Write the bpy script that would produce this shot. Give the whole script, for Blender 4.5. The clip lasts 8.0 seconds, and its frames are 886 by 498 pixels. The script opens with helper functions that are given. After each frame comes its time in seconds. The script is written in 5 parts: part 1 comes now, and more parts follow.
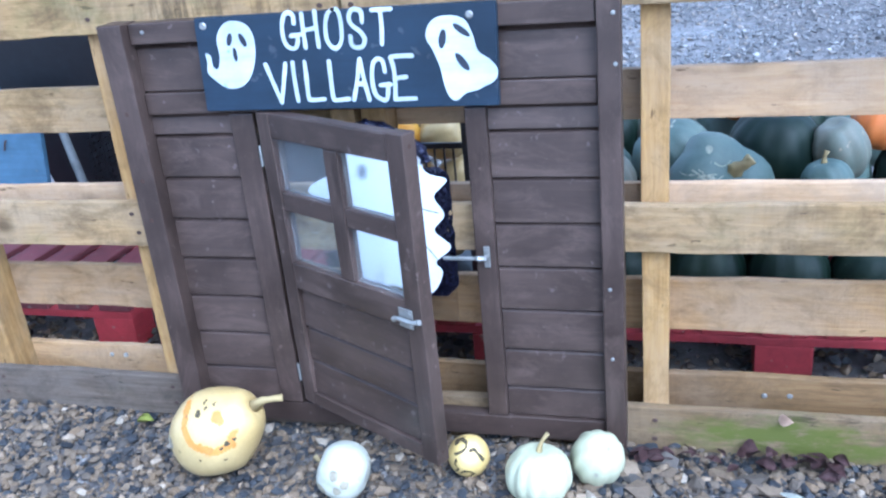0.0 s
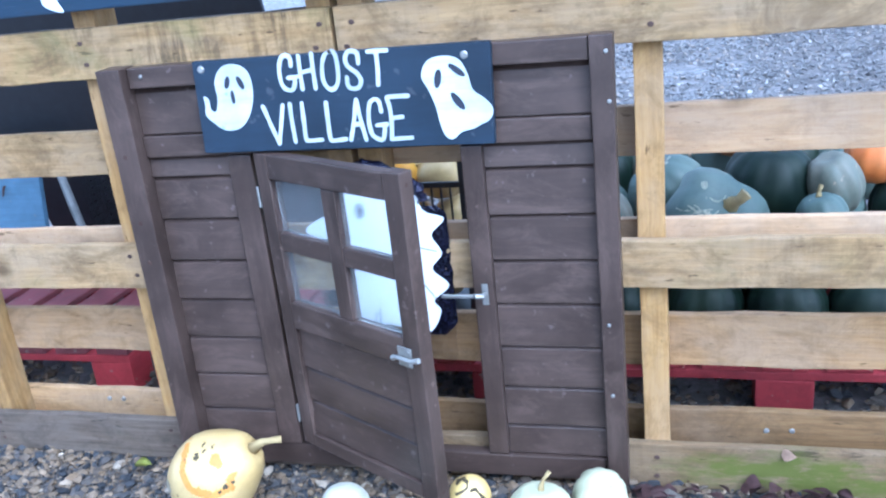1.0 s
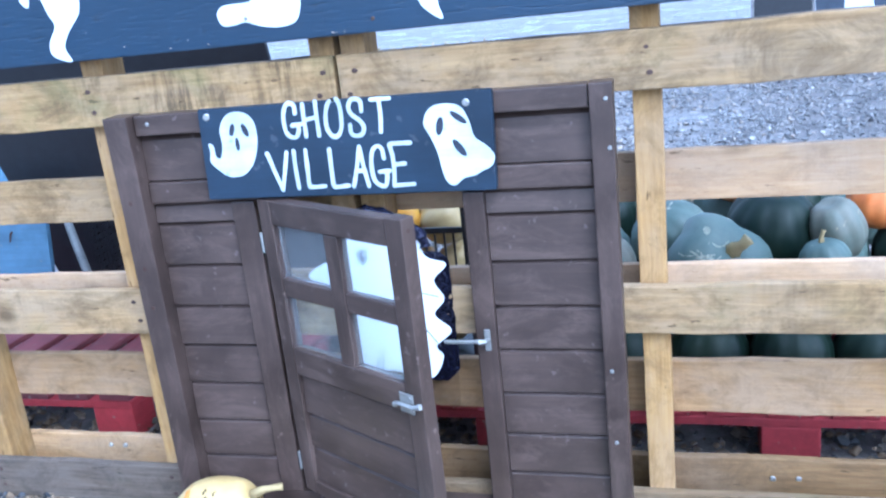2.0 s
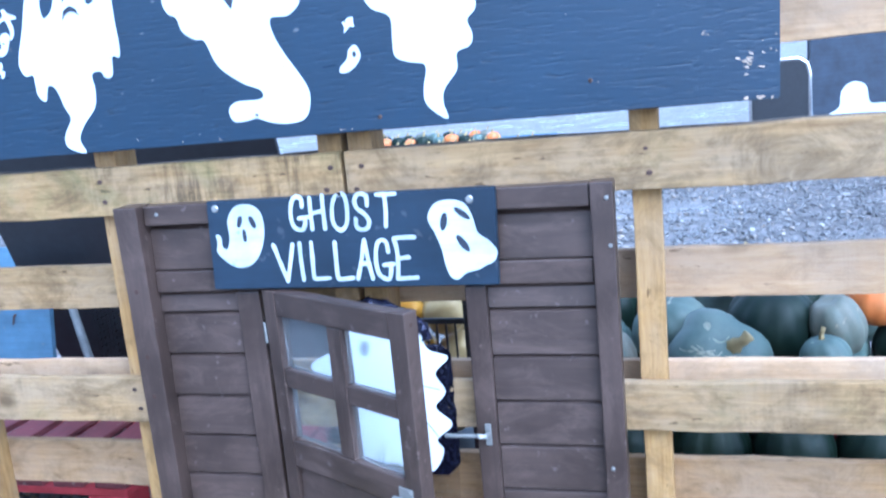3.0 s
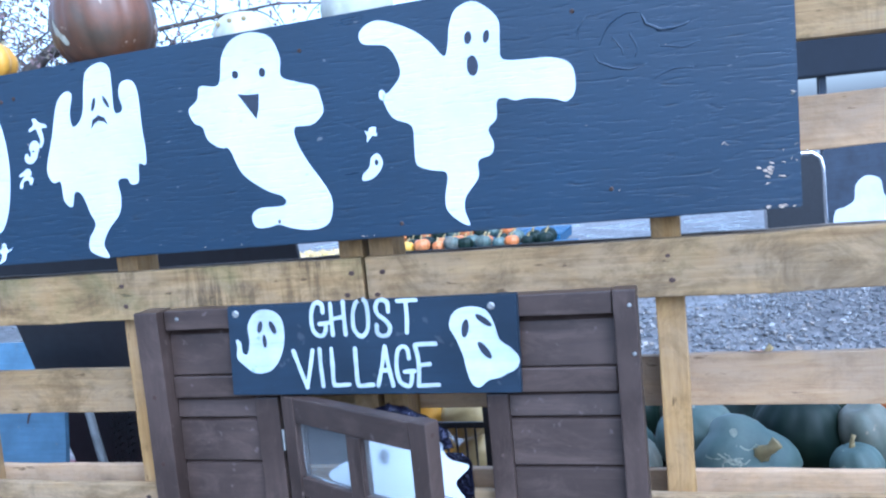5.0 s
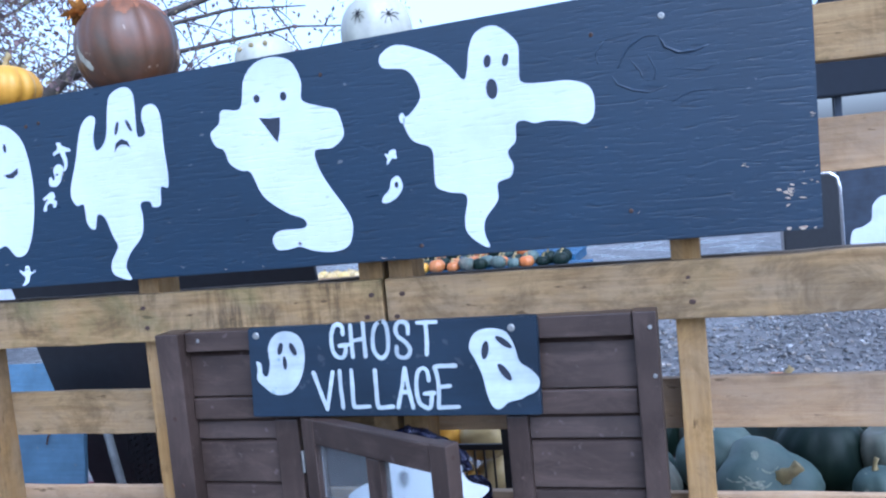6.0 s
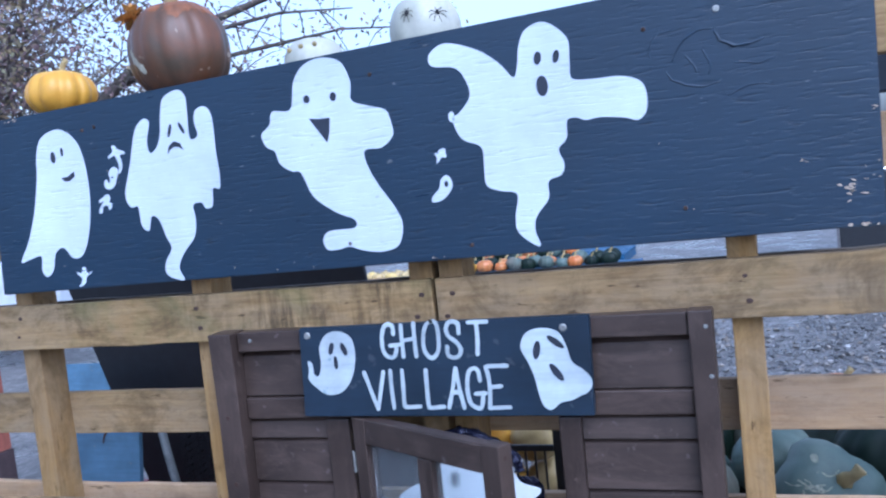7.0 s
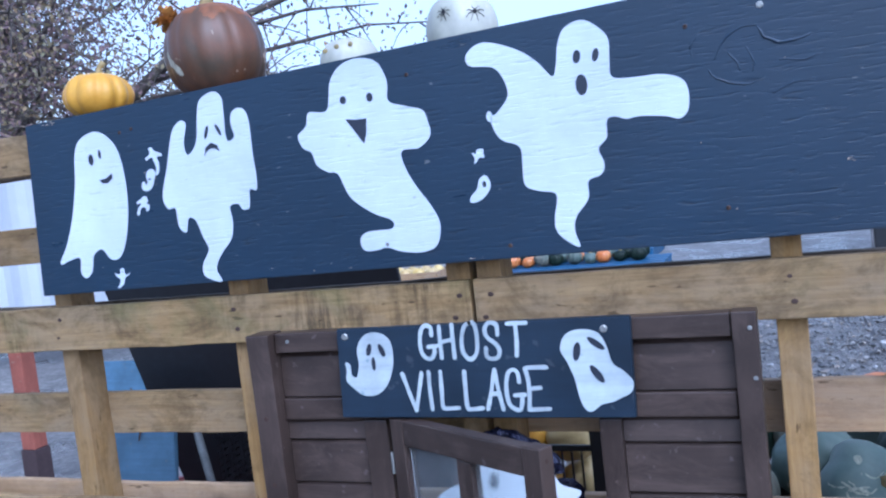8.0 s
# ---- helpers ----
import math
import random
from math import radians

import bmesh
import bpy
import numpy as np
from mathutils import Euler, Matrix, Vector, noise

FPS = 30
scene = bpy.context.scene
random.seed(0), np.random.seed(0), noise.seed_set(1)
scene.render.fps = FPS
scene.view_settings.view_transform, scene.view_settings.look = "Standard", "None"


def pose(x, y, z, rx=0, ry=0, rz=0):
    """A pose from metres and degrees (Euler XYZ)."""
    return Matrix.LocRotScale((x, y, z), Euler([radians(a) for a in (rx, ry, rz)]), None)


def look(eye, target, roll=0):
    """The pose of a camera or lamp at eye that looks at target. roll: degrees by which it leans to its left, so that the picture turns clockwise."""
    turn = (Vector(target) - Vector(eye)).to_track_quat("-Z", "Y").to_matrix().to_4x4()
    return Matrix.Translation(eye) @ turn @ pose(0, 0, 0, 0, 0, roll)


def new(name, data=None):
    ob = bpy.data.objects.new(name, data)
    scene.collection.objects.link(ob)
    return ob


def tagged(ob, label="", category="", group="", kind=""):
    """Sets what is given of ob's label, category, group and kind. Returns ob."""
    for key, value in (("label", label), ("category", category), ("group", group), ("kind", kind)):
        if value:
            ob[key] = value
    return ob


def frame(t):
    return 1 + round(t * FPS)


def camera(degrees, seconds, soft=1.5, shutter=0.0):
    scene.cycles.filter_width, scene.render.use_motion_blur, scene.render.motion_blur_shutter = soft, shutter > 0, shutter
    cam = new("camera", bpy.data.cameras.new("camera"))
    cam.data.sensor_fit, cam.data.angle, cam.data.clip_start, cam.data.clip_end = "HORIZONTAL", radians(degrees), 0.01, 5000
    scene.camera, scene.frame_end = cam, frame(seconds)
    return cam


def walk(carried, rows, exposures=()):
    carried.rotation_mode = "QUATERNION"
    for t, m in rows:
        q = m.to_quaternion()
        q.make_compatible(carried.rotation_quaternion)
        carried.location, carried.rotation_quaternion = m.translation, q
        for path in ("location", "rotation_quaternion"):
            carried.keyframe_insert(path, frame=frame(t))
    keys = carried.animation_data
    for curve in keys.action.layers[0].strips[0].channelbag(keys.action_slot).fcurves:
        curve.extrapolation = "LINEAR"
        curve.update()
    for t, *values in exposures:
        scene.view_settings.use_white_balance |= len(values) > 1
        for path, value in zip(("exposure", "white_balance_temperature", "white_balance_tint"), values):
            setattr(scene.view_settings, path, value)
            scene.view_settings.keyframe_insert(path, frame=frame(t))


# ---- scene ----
cam = camera(52.7, 8.0, soft=2.2, shutter=0.5)
PATH = [
    (0, (0.649, -1.641, 1.197), (0.12, 0.127, 0.426), -5.7),
    (0.5, (0.652, -1.651, 1.202), (0.127, 0.14, 0.483), -5.7),
    (1, (0.65, -1.646, 1.193), (0.125, 0.158, 0.506), -6.3),
    (2.5, (0.662, -1.652, 1.199), (0.125, 0.206, 0.689), -6.0),
    (3, (0.662, -1.661, 1.22), (0.128, 0.221, 0.808), -5.4),
    (3.5, (0.66, -1.66, 1.23), (0.114, 0.235, 0.894), -5.3),
    (4, (0.654, -1.653, 1.236), (0.093, 0.244, 0.942), -5.8),
    (4.5, (0.648, -1.65, 1.246), (0.091, 0.254, 0.993), -5.5),
    (5, (0.649, -1.652, 1.252), (0.093, 0.258, 1.039), -5.4),
    (6.5, (0.634, -1.663, 1.257), (0.012, 0.232, 1.104), -5.8),
    (7, (0.631, -1.653, 1.254), (-0.051, 0.221, 1.101), -6.1),
    (7.5, (0.628, -1.639, 1.254), (-0.1, 0.217, 1.096), -6.3),
    (8, (0.605, -1.651, 1.268), (-0.13, 0.202, 1.109), -6.5),
]
walk(cam, [(t, look(eye, target, roll)) for t, eye, target, roll in PATH], [(0.0, 0.81, 4520, 9), (1.0, 0.89, 4500, 9), (2.5, 0.96, 4420, 9), (4.5, 0.68, 4400, 8), (5.2, 0.45, 4450, 9), (6.5, -0.05, 4650, 14), (8.0, -0.13, 4620, 14)])

# ---- light ----
world = bpy.data.worlds.new("sky")
scene.world = world
world.use_nodes = True
wn = world.node_tree
wn.nodes.clear()
sky = wn.nodes.new("ShaderNodeTexSky")
sky.sky_type = 'NISHITA'
sky.sun_disc = False
sky.sun_elevation = radians(48)
sky.sun_rotation = radians(138)
sky.dust_density = 4.0
sky.air_density = 1.0
soft_sky = wn.nodes.new("ShaderNodeHueSaturation")
soft_sky.inputs["Saturation"].default_value = 0.42
bg = wn.nodes.new("ShaderNodeBackground")
bg.inputs["Strength"].default_value = 0.32
wo = wn.nodes.new("ShaderNodeOutputWorld")
wn.links.new(sky.outputs[0], soft_sky.inputs["Color"])
wn.links.new(soft_sky.outputs[0], bg.inputs["Color"])
wn.links.new(bg.outputs[0], wo.inputs["Surface"])

sun = new("sun", bpy.data.lights.new("sun", 'SUN'))
sun.data.energy = 0.55
sun.data.angle = radians(35)
sun.data.color = (1.0, 0.98, 0.95)
sun.matrix_world = look((1.6, -1.8, 3.0), (0, 0, 0.3))


# ---- materials ----
def material(name, rough=0.6, metal=0.0, spec=0.5):
    m = bpy.data.materials.new(name)
    m.use_nodes = True
    b = m.node_tree.nodes["Principled BSDF"]
    b.inputs["Roughness"].default_value = rough
    b.inputs["Metallic"].default_value = metal
    b.inputs["Specular IOR Level"].default_value = spec
    return m, m.node_tree, b


def coords(nt, scale=(1, 1, 1), rot=(0, 0, 0), shift=False):
    tc = nt.nodes.new("ShaderNodeTexCoord")
    mp = nt.nodes.new("ShaderNodeMapping")
    mp.inputs["Scale"].default_value = scale
    mp.inputs["Rotation"].default_value = rot
    nt.links.new(tc.outputs["Object"], mp.inputs["Vector"])
    if shift:
        oi = nt.nodes.new("ShaderNodeObjectInfo")
        mul = nt.nodes.new("ShaderNodeMath")
        mul.operation = 'MULTIPLY'
        mul.inputs[1].default_value = 37.0
        nt.links.new(oi.outputs["Random"], mul.inputs[0])
        nt.links.new(mul.outputs[0], mp.inputs["Location"])
    return mp.outputs[0]


def noise_tex(nt, vec, scale, detail=4.0, rough=0.6, distort=0.0):
    n = nt.nodes.new("ShaderNodeTexNoise")
    n.inputs["Scale"].default_value = scale
    n.inputs["Detail"].default_value = detail
    n.inputs["Roughness"].default_value = rough
    n.inputs["Distortion"].default_value = distort
    nt.links.new(vec, n.inputs["Vector"])
    return n.outputs["Fac"]


def ramp(nt, fac, stops):
    r = nt.nodes.new("ShaderNodeValToRGB")
    els = r.color_ramp.elements
    while len(els) < len(stops):
        els.new(0.5)
    for e, (p, c) in zip(els, stops):
        e.position = p
        e.color = (*c, 1) if len(c) == 3 else c
    nt.links.new(fac, r.inputs[0])
    return r.outputs[0]


def mix(nt, fac, a, b, mode='MIX'):
    m = nt.nodes.new("ShaderNodeMix")
    m.data_type = 'RGBA'
    m.blend_type = mode
    for sock, v in ((m.inputs[0], fac), (m.inputs[6], a), (m.inputs[7], b)):
        if isinstance(v, (int, float)):
            sock.default_value = v
        elif isinstance(v, tuple):
            sock.default_value = (*v, 1)
        else:
            nt.links.new(v, sock)
    return m.outputs[2]


def bump(nt, b, height, strength=0.3, dist=0.002):
    n = nt.nodes.new("ShaderNodeBump")
    n.inputs["Strength"].default_value = strength
    n.inputs["Distance"].default_value = dist
    nt.links.new(height, n.inputs["Height"])
    nt.links.new(n.outputs[0], b.inputs["Normal"])


def grey(v):
    return (v, v, v)


def scaled(nt, fac, k):
    m = nt.nodes.new("ShaderNodeMath")
    m.operation = 'MULTIPLY'
    m.inputs[1].default_value = k
    nt.links.new(fac, m.inputs[0])
    return m.outputs[0]


def wood(name, light, dark, axis="x", algae=0.0, stain=0.5, rough=0.75, saw=0.12, moss=None):
    """Weathered sawn timber: grain along one axis, saw marks across it, grey weathering, dirt, knots."""
    m, nt, b = material(name, rough, 0, 0.25)
    k = "xyz".index(axis)

    def along(s):
        return coords(nt, tuple(s if i == k else 1 for i in range(3)), shift=True)
    grain = noise_tex(nt, along(0.05), 110, 6, 0.65, 0.4)
    rings = noise_tex(nt, along(0.09), 17, 3, 0.5, 1.8)
    mid = tuple(0.45 * a + 0.55 * c for a, c in zip(dark, light))
    col = ramp(nt, grain, [(0.28, dark), (0.5, mid), (0.72, light)])
    band = ramp(nt, rings, [(0.42, (1, 1, 1)), (0.48, (0.74, 0.66, 0.58)), (0.53, (0.98, 0.96, 0.94)), (0.59, (0.82, 0.76, 0.70)), (0.64, (1, 1, 1))])
    col = mix(nt, 0.45, col, band, 'MULTIPLY')
    v2 = coords(nt, shift=True)
    # silvered patches
    worn = tuple(0.22 * sum(light) / 3 + 0.62 * c for c in light)
    col = mix(nt, ramp(nt, noise_tex(nt, along(0.45), 7, 6, 0.7, 0.3), [(0.42, grey(0)), (0.62, grey(0.75))]), col, worn)
    # dirt run into the surface in blots and short streaks
    dirt = ramp(nt, noise_tex(nt, along(0.6), 13, 8, 0.78, 0.5), [(0.47, grey(0)), (0.58, grey(0.5 * stain)), (0.72, grey(stain))])
    col = mix(nt, dirt, col, tuple(0.34 * c for c in mid))
    fleck = ramp(nt, noise_tex(nt, along(0.22), 70, 3, 0.6), [(0.66, grey(0)), (0.72, grey(0.8))])
    col = mix(nt, fleck, col, tuple(0.3 * c for c in dark))
    sawn = noise_tex(nt, coords(nt, tuple(1 if i == k else 0.10 for i in range(3)), shift=True), 75, 3, 0.6, 0.3)
    where = ramp(nt, noise_tex(nt, v2, 3.5, 3, 0.5), [(0.42, grey(0)), (0.6, grey(saw))])
    col = mix(nt, where, col, mix(nt, 1.0, col, ramp(nt, sawn, [(0.38, grey(0.42)), (0.56, grey(1.05))]), 'MULTIPLY'))
    knots = nt.nodes.new("ShaderNodeTexVoronoi")
    knots.inputs["Scale"].default_value = 3.0
    nt.links.new(along(0.7), knots.inputs["Vector"])
    kf = ramp(nt, knots.outputs["Distance"], [(0.03, grey(0.8)), (0.06, grey(0.35)), (0.09, grey(0.0))])
    col = mix(nt, kf, col, tuple(0.3 * c for c in dark))
    if algae > 0:
        al = ramp(nt, noise_tex(nt, v2, 5, 5, 0.65), [(0.56 - 0.14 * algae, grey(0)), (0.70 - 0.1 * algae, grey(algae))])
        col = mix(nt, al, col, (0.125, 0.125, 0.045))
    if moss:
        cx, cz, sx, sz = moss
        tc = nt.nodes.new("ShaderNodeTexCoord")
        mp = nt.nodes.new("ShaderNodeMapping")
        mp.vector_type = 'TEXTURE'
        mp.inputs["Location"].default_value = (cx, 0, cz)
        mp.inputs["Scale"].default_value = (sx, 1, sz)
        nt.links.new(tc.outputs["Object"], mp.inputs["Vector"])
        gr = nt.nodes.new("ShaderNodeTexGradient")
        gr.gradient_type = 'SPHERICAL'
        nt.links.new(mp.outputs[0], gr.inputs["Vector"])
        ragged = mix(nt, 1.0, gr.outputs["Fac"], ramp(nt, noise_tex(nt, along(0.35), 30, 6, 0.7), [(0.36, grey(0.15)), (0.64, grey(1.7))]), 'MULTIPLY')
        col = mix(nt, ramp(nt, ragged, [(0.22, grey(0)), (0.75, grey(0.9))]), col, (0.085, 0.10, 0.014))
    oi = nt.nodes.new("ShaderNodeObjectInfo")
    tone = ramp(nt, oi.outputs["Random"], [(0, grey(0.84)), (1, grey(1.08))])
    col = mix(nt, 1.0, col, tone, 'MULTIPLY')
    nt.links.new(col, b.inputs["Base Color"])
    bump(nt, b, mix(nt, 0.25, grain, sawn), 0.6, 0.003)
    return m


def plywood_paint(name, colour, gap, rough, spec, cover):
    """Brushed paint on checked plywood: short open splits along the face grain, shared by all coats on the board."""
    m, nt, b = material(name, rough, 0, spec)
    split = noise_tex(nt, coords(nt, (0.13, 1, 1)), 135, 4, 0.62, 0.35)
    wave = noise_tex(nt, coords(nt, (0.12, 1, 1)), 34, 4, 0.6, 0.5)
    cloud = noise_tex(nt, coords(nt), 3.2, 6, 0.65)
    col = mix(nt, ramp(nt, cloud, [(0.3, grey(0)), (0.7, grey(1))]), tuple(0.84 * c for c in colour), tuple(1.14 * c for c in colour))
    col = mix(nt, ramp(nt, split, [(0.30, grey(cover)), (0.40, grey(0))]), col, gap)
    nick = ramp(nt, noise_tex(nt, coords(nt, (0.5, 1, 1)), 60, 2, 0.5), [(0.735, grey(0)), (0.75, grey(0.8))])
    col = mix(nt, nick, col, tuple(0.5 * c + 0.12 for c in colour))
    nt.links.new(col, b.inputs["Base Color"])
    nt.links.new(ramp(nt, wave, [(0.3, grey(rough - 0.07)), (0.7, grey(rough + 0.1))]), b.inputs["Roughness"])
    bump(nt, b, mix(nt, 0.22, ramp(nt, split, [(0.28, grey(0)), (0.46, grey(0.85)), (0.7, grey(1))]), wave), 0.85, 0.0010)
    return m


def paint(name, colour, worn, amount=0.25, axis="x", rough=0.5, relief=0.25, spec=0.4, vary=0.3, scuff=0.0):
    """Brushed paint on timber, with grain showing through and worn spots."""
    m, nt, b = material(name, rough, 0, spec)
    sc = {"x": (0.06, 1, 1), "y": (1, 0.06, 1), "z": (1, 1, 0.06)}[axis]
    v = coords(nt, sc, shift=True)
    grain = noise_tex(nt, v, 60, 5, 0.6, 0.5)
    v2 = coords(nt, shift=True)
    cloud = noise_tex(nt, v2, 6, 5, 0.65)
    col = mix(nt, ramp(nt, cloud, [(0.3, grey(0)), (0.7, grey(1))]), tuple((1 - vary) * c for c in colour), tuple((1 + vary) * c for c in colour))
    col = mix(nt, ramp(nt, grain, [(0.3, grey(1.2 * vary)), (0.55, grey(0))]), col, tuple(0.55 * c for c in colour))
    if scuff:
        rub = ramp(nt, noise_tex(nt, coords(nt, {"x": (0.35, 1, 1), "y": (1, 0.35, 1), "z": (1, 1, 0.35)}[axis], shift=True), 16, 8, 0.75, 0.8), [(0.50, grey(0)), (0.72, grey(scuff))])
        col = mix(nt, rub, col, tuple(2.3 * c + 0.012 for c in colour))
    chips = ramp(nt, noise_tex(nt, v2, 45, 3, 0.5), [(0.665, grey(0)), (0.72, grey(amount))])
    col = mix(nt, chips, col, worn)
    nt.links.new(col, b.inputs["Base Color"])
    nt.links.new(ramp(nt, cloud, [(0.3, grey(rough - 0.08)), (0.7, grey(rough + 0.1))]), b.inputs["Roughness"])
    bump(nt, b, grain, relief, 0.002)
    return m


def skin(name, a, c, spot=None, spot_at=0.64, rough=0.38, scale=7.0, relief=0.15, spec=0.45):
    """Pumpkin rind: two colours run into one another, corky spots."""
    m, nt, b = material(name, rough, 0, spec)
    v = coords(nt, (1, 1, 0.8), shift=True)
    n = noise_tex(nt, v, scale, 5, 0.6, 0.4)
    col = ramp(nt, n, [(0.35, a), (0.65, c)])
    v2 = coords(nt, shift=True)
    fine = noise_tex(nt, v2, 90, 4, 0.6)
    col = mix(nt, 0.25, col, ramp(nt, fine, [(0.3, grey(0.55)), (0.7, grey(1))]), 'MULTIPLY')
    if spot:
        s = ramp(nt, noise_tex(nt, v2, 22, 3, 0.55, 0.6), [(spot_at, grey(0)), (spot_at + 0.05, grey(1))])
        col = mix(nt, s, col, spot)
    nt.links.new(col, b.inputs["Base Color"])
    bump(nt, b, fine, relief, 0.002)
    return m


def plain(name, colour, rough=0.5, metal=0.0, vary=0.25, scale=30, relief=0.1):
    m, nt, b = material(name, rough, metal)
    n = noise_tex(nt, coords(nt), scale, 5, 0.65)
    nt.links.new(ramp(nt, n, [(0.3, tuple(c * (1 - vary) for c in colour)), (0.7, tuple(min(1, c * (1 + vary)) for c in colour))]), b.inputs["Base Color"])
    bump(nt, b, n, relief, 0.002)
    return m


DECK = wood("pallet_deck_timber", (0.40, 0.275, 0.130), (0.225, 0.145, 0.064), "x", 0.2, 0.95, saw=0.3)
DECK_MOSS = wood("mossy_pallet_timber", (0.36, 0.245, 0.108), (0.185, 0.118, 0.05), "x", 0.45, 0.95, saw=0.9)
DECK_GREY = wood("damp_grey_timber", (0.16, 0.125, 0.092), (0.06, 0.046, 0.034), "x", 0.1, 0.8)
DECK_NEW = wood("clean_pallet_timber", (0.50, 0.34, 0.185), (0.36, 0.232, 0.12), "x", 0.0, 0.5)
DECK_WARM = wood("tan_pallet_timber", (0.40, 0.255, 0.118), (0.27, 0.165, 0.07), "x", 0.0, 0.7)
DECK_DAMP = wood("damp_brown_timber", (0.28, 0.175, 0.075), (0.15, 0.09, 0.036), "x", 0.0, 0.8)
FOOT_MOSS = wood("mossy_foot_board", (0.24, 0.165, 0.08), (0.11, 0.072, 0.036), "x", 0.0, 0.9, moss=(0.235, 0.046, 0.36, 0.075))
STUD = wood("pallet_stringer_timber", (0.40, 0.25, 0.09), (0.24, 0.14, 0.048), "z", 0.1, 0.7)
BROWN = paint("brown_paint", (0.050, 0.033, 0.0255), (0.16, 0.13, 0.12), 0.45, "x", 0.44, 0.45, 0.45, 0.42, 0.55)
BROWN_UP = paint("brown_paint_upright", (0.050, 0.033, 0.0255), (0.16, 0.12, 0.10), 0.55, "z", 0.44, 0.45, 0.45, 0.42, 0.55)
NAVY = plywood_paint("blackboard_paint", (0.0072, 0.0235, 0.049), (0.004, 0.010, 0.019), 0.34, 0.6, 0.8)
SIGN_NAVY = paint("sign_paint", (0.013, 0.025, 0.044), (0.16, 0.16, 0.17), 0.2, "x", 0.5, 0.25)
WHITE = plywood_paint("white_brushed_paint", (0.58, 0.635, 0.71), (0.30, 0.36, 0.43), 0.5, 0.35, 0.4)
SIGN_WHITE = paint("thin_white_paint", (0.46, 0.51, 0.53), (0.16, 0.26, 0.3), 0.55, "x", 0.55, 0.5, 0.4, 0.26)
HOLE = plain("dark_paint", (0.02, 0.025, 0.04), 0.5)
STEEL = plain("galvanised_steel", (0.36, 0.36, 0.34), 0.5, 0.8, 0.3)
RUST = plain("rusty_nail", (0.06, 0.035, 0.025), 0.8, 0.2)
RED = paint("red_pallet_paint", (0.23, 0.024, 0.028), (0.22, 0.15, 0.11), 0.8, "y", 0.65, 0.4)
# same red with the sunlight on the far-left pallet put into its colour
RED_LIT = paint("sunlit_red_pallet_paint", (0.40, 0.045, 0.05), (0.3, 0.2, 0.15), 0.8, "y", 0.6, 0.4)
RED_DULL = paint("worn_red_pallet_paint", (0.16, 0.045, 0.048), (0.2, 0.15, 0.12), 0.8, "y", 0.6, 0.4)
BLUE = paint("blue_paint", (0.085, 0.155, 0.23), (0.25, 0.2, 0.14), 0.3, "x", 0.55, 0.3)
BLACK = plain("black_plastic", (0.012, 0.013, 0.016), 0.45)
PAPER = plain("white_card", (0.72, 0.74, 0.78), 0.6, 0, 0.04, 8)
STALK = skin("dry_stalk", (0.42, 0.32, 0.14), (0.24, 0.19, 0.09), rough=0.8, relief=0.5)
CREAM = skin("cream_rind", (0.48, 0.34, 0.125), (0.50, 0.385, 0.18), (0.45, 0.26, 0.08), 0.69, 0.35, 5)
PALE = skin("white_rind", (0.42, 0.42, 0.33), (0.48, 0.47, 0.39), (0.55, 0.50, 0.38), 0.7, 0.4)
PALE_GREEN = skin("pale_green_rind", (0.40, 0.41, 0.25), (0.47, 0.465, 0.32), (0.6, 0.6, 0.4), 0.73, 0.4)
YELLOW_PALE = skin("pale_yellow_rind", (0.60, 0.42, 0.12), (0.60, 0.46, 0.18), None, 0.7, 0.4)
YELLOW = skin("yellow_rind", (0.64, 0.30, 0.022), (0.62, 0.37, 0.05), (0.5, 0.3, 0.1), 0.74, 0.4)
TEAL = skin("blue_green_rind", (0.055, 0.092, 0.080), (0.11, 0.145, 0.122), (0.30, 0.30, 0.23), 0.66, 0.55)
DARK = skin("dark_green_rind", (0.004, 0.011, 0.008), (0.015, 0.026, 0.016), (0.10, 0.10, 0.05), 0.72, 0.5, spec=0.22)
SAGE = skin("grey_green_rind", (0.075, 0.105, 0.085), (0.15, 0.14, 0.105), (0.28, 0.22, 0.15), 0.66, 0.55)
ORANGE = skin("orange_rind", (0.52, 0.15, 0.03), (0.44, 0.19, 0.06), (0.35, 0.25, 0.1), 0.72, 0.4)
BRONZE = skin("green_and_orange_rind", (0.022, 0.040, 0.030), (0.15, 0.060, 0.026), (0.42, 0.33, 0.24), 0.70, 0.4, 5.5)

gm, gt, gb = material("clear_acrylic", 0.08, 0, 0.5)
gb.inputs["Transmission Weight"].default_value = 0.965
gb.inputs["IOR"].default_value = 1.45
gb.inputs["Base Color"].default_value = (0.86, 0.93, 0.95, 1)
gv = noise_tex(gt, coords(gt), 9, 4)
gt.links.new(ramp(gt, gv, [(0.4, grey(0.04)), (0.75, grey(0.22))]), gb.inputs["Roughness"])
GLASS = gm
CLEAR, ct_, cb_ = material("clear_vinyl", 0.06, 0, 0.5)
cb_.inputs["Transmission Weight"].default_value = 1.0
cb_.inputs["IOR"].default_value = 1.3
ct_.links.new(ramp(ct_, noise_tex(ct_, coords(ct_), 14, 3), [(0.4, grey(0.03)), (0.7, grey(0.10))]), cb_.inputs["Roughness"])

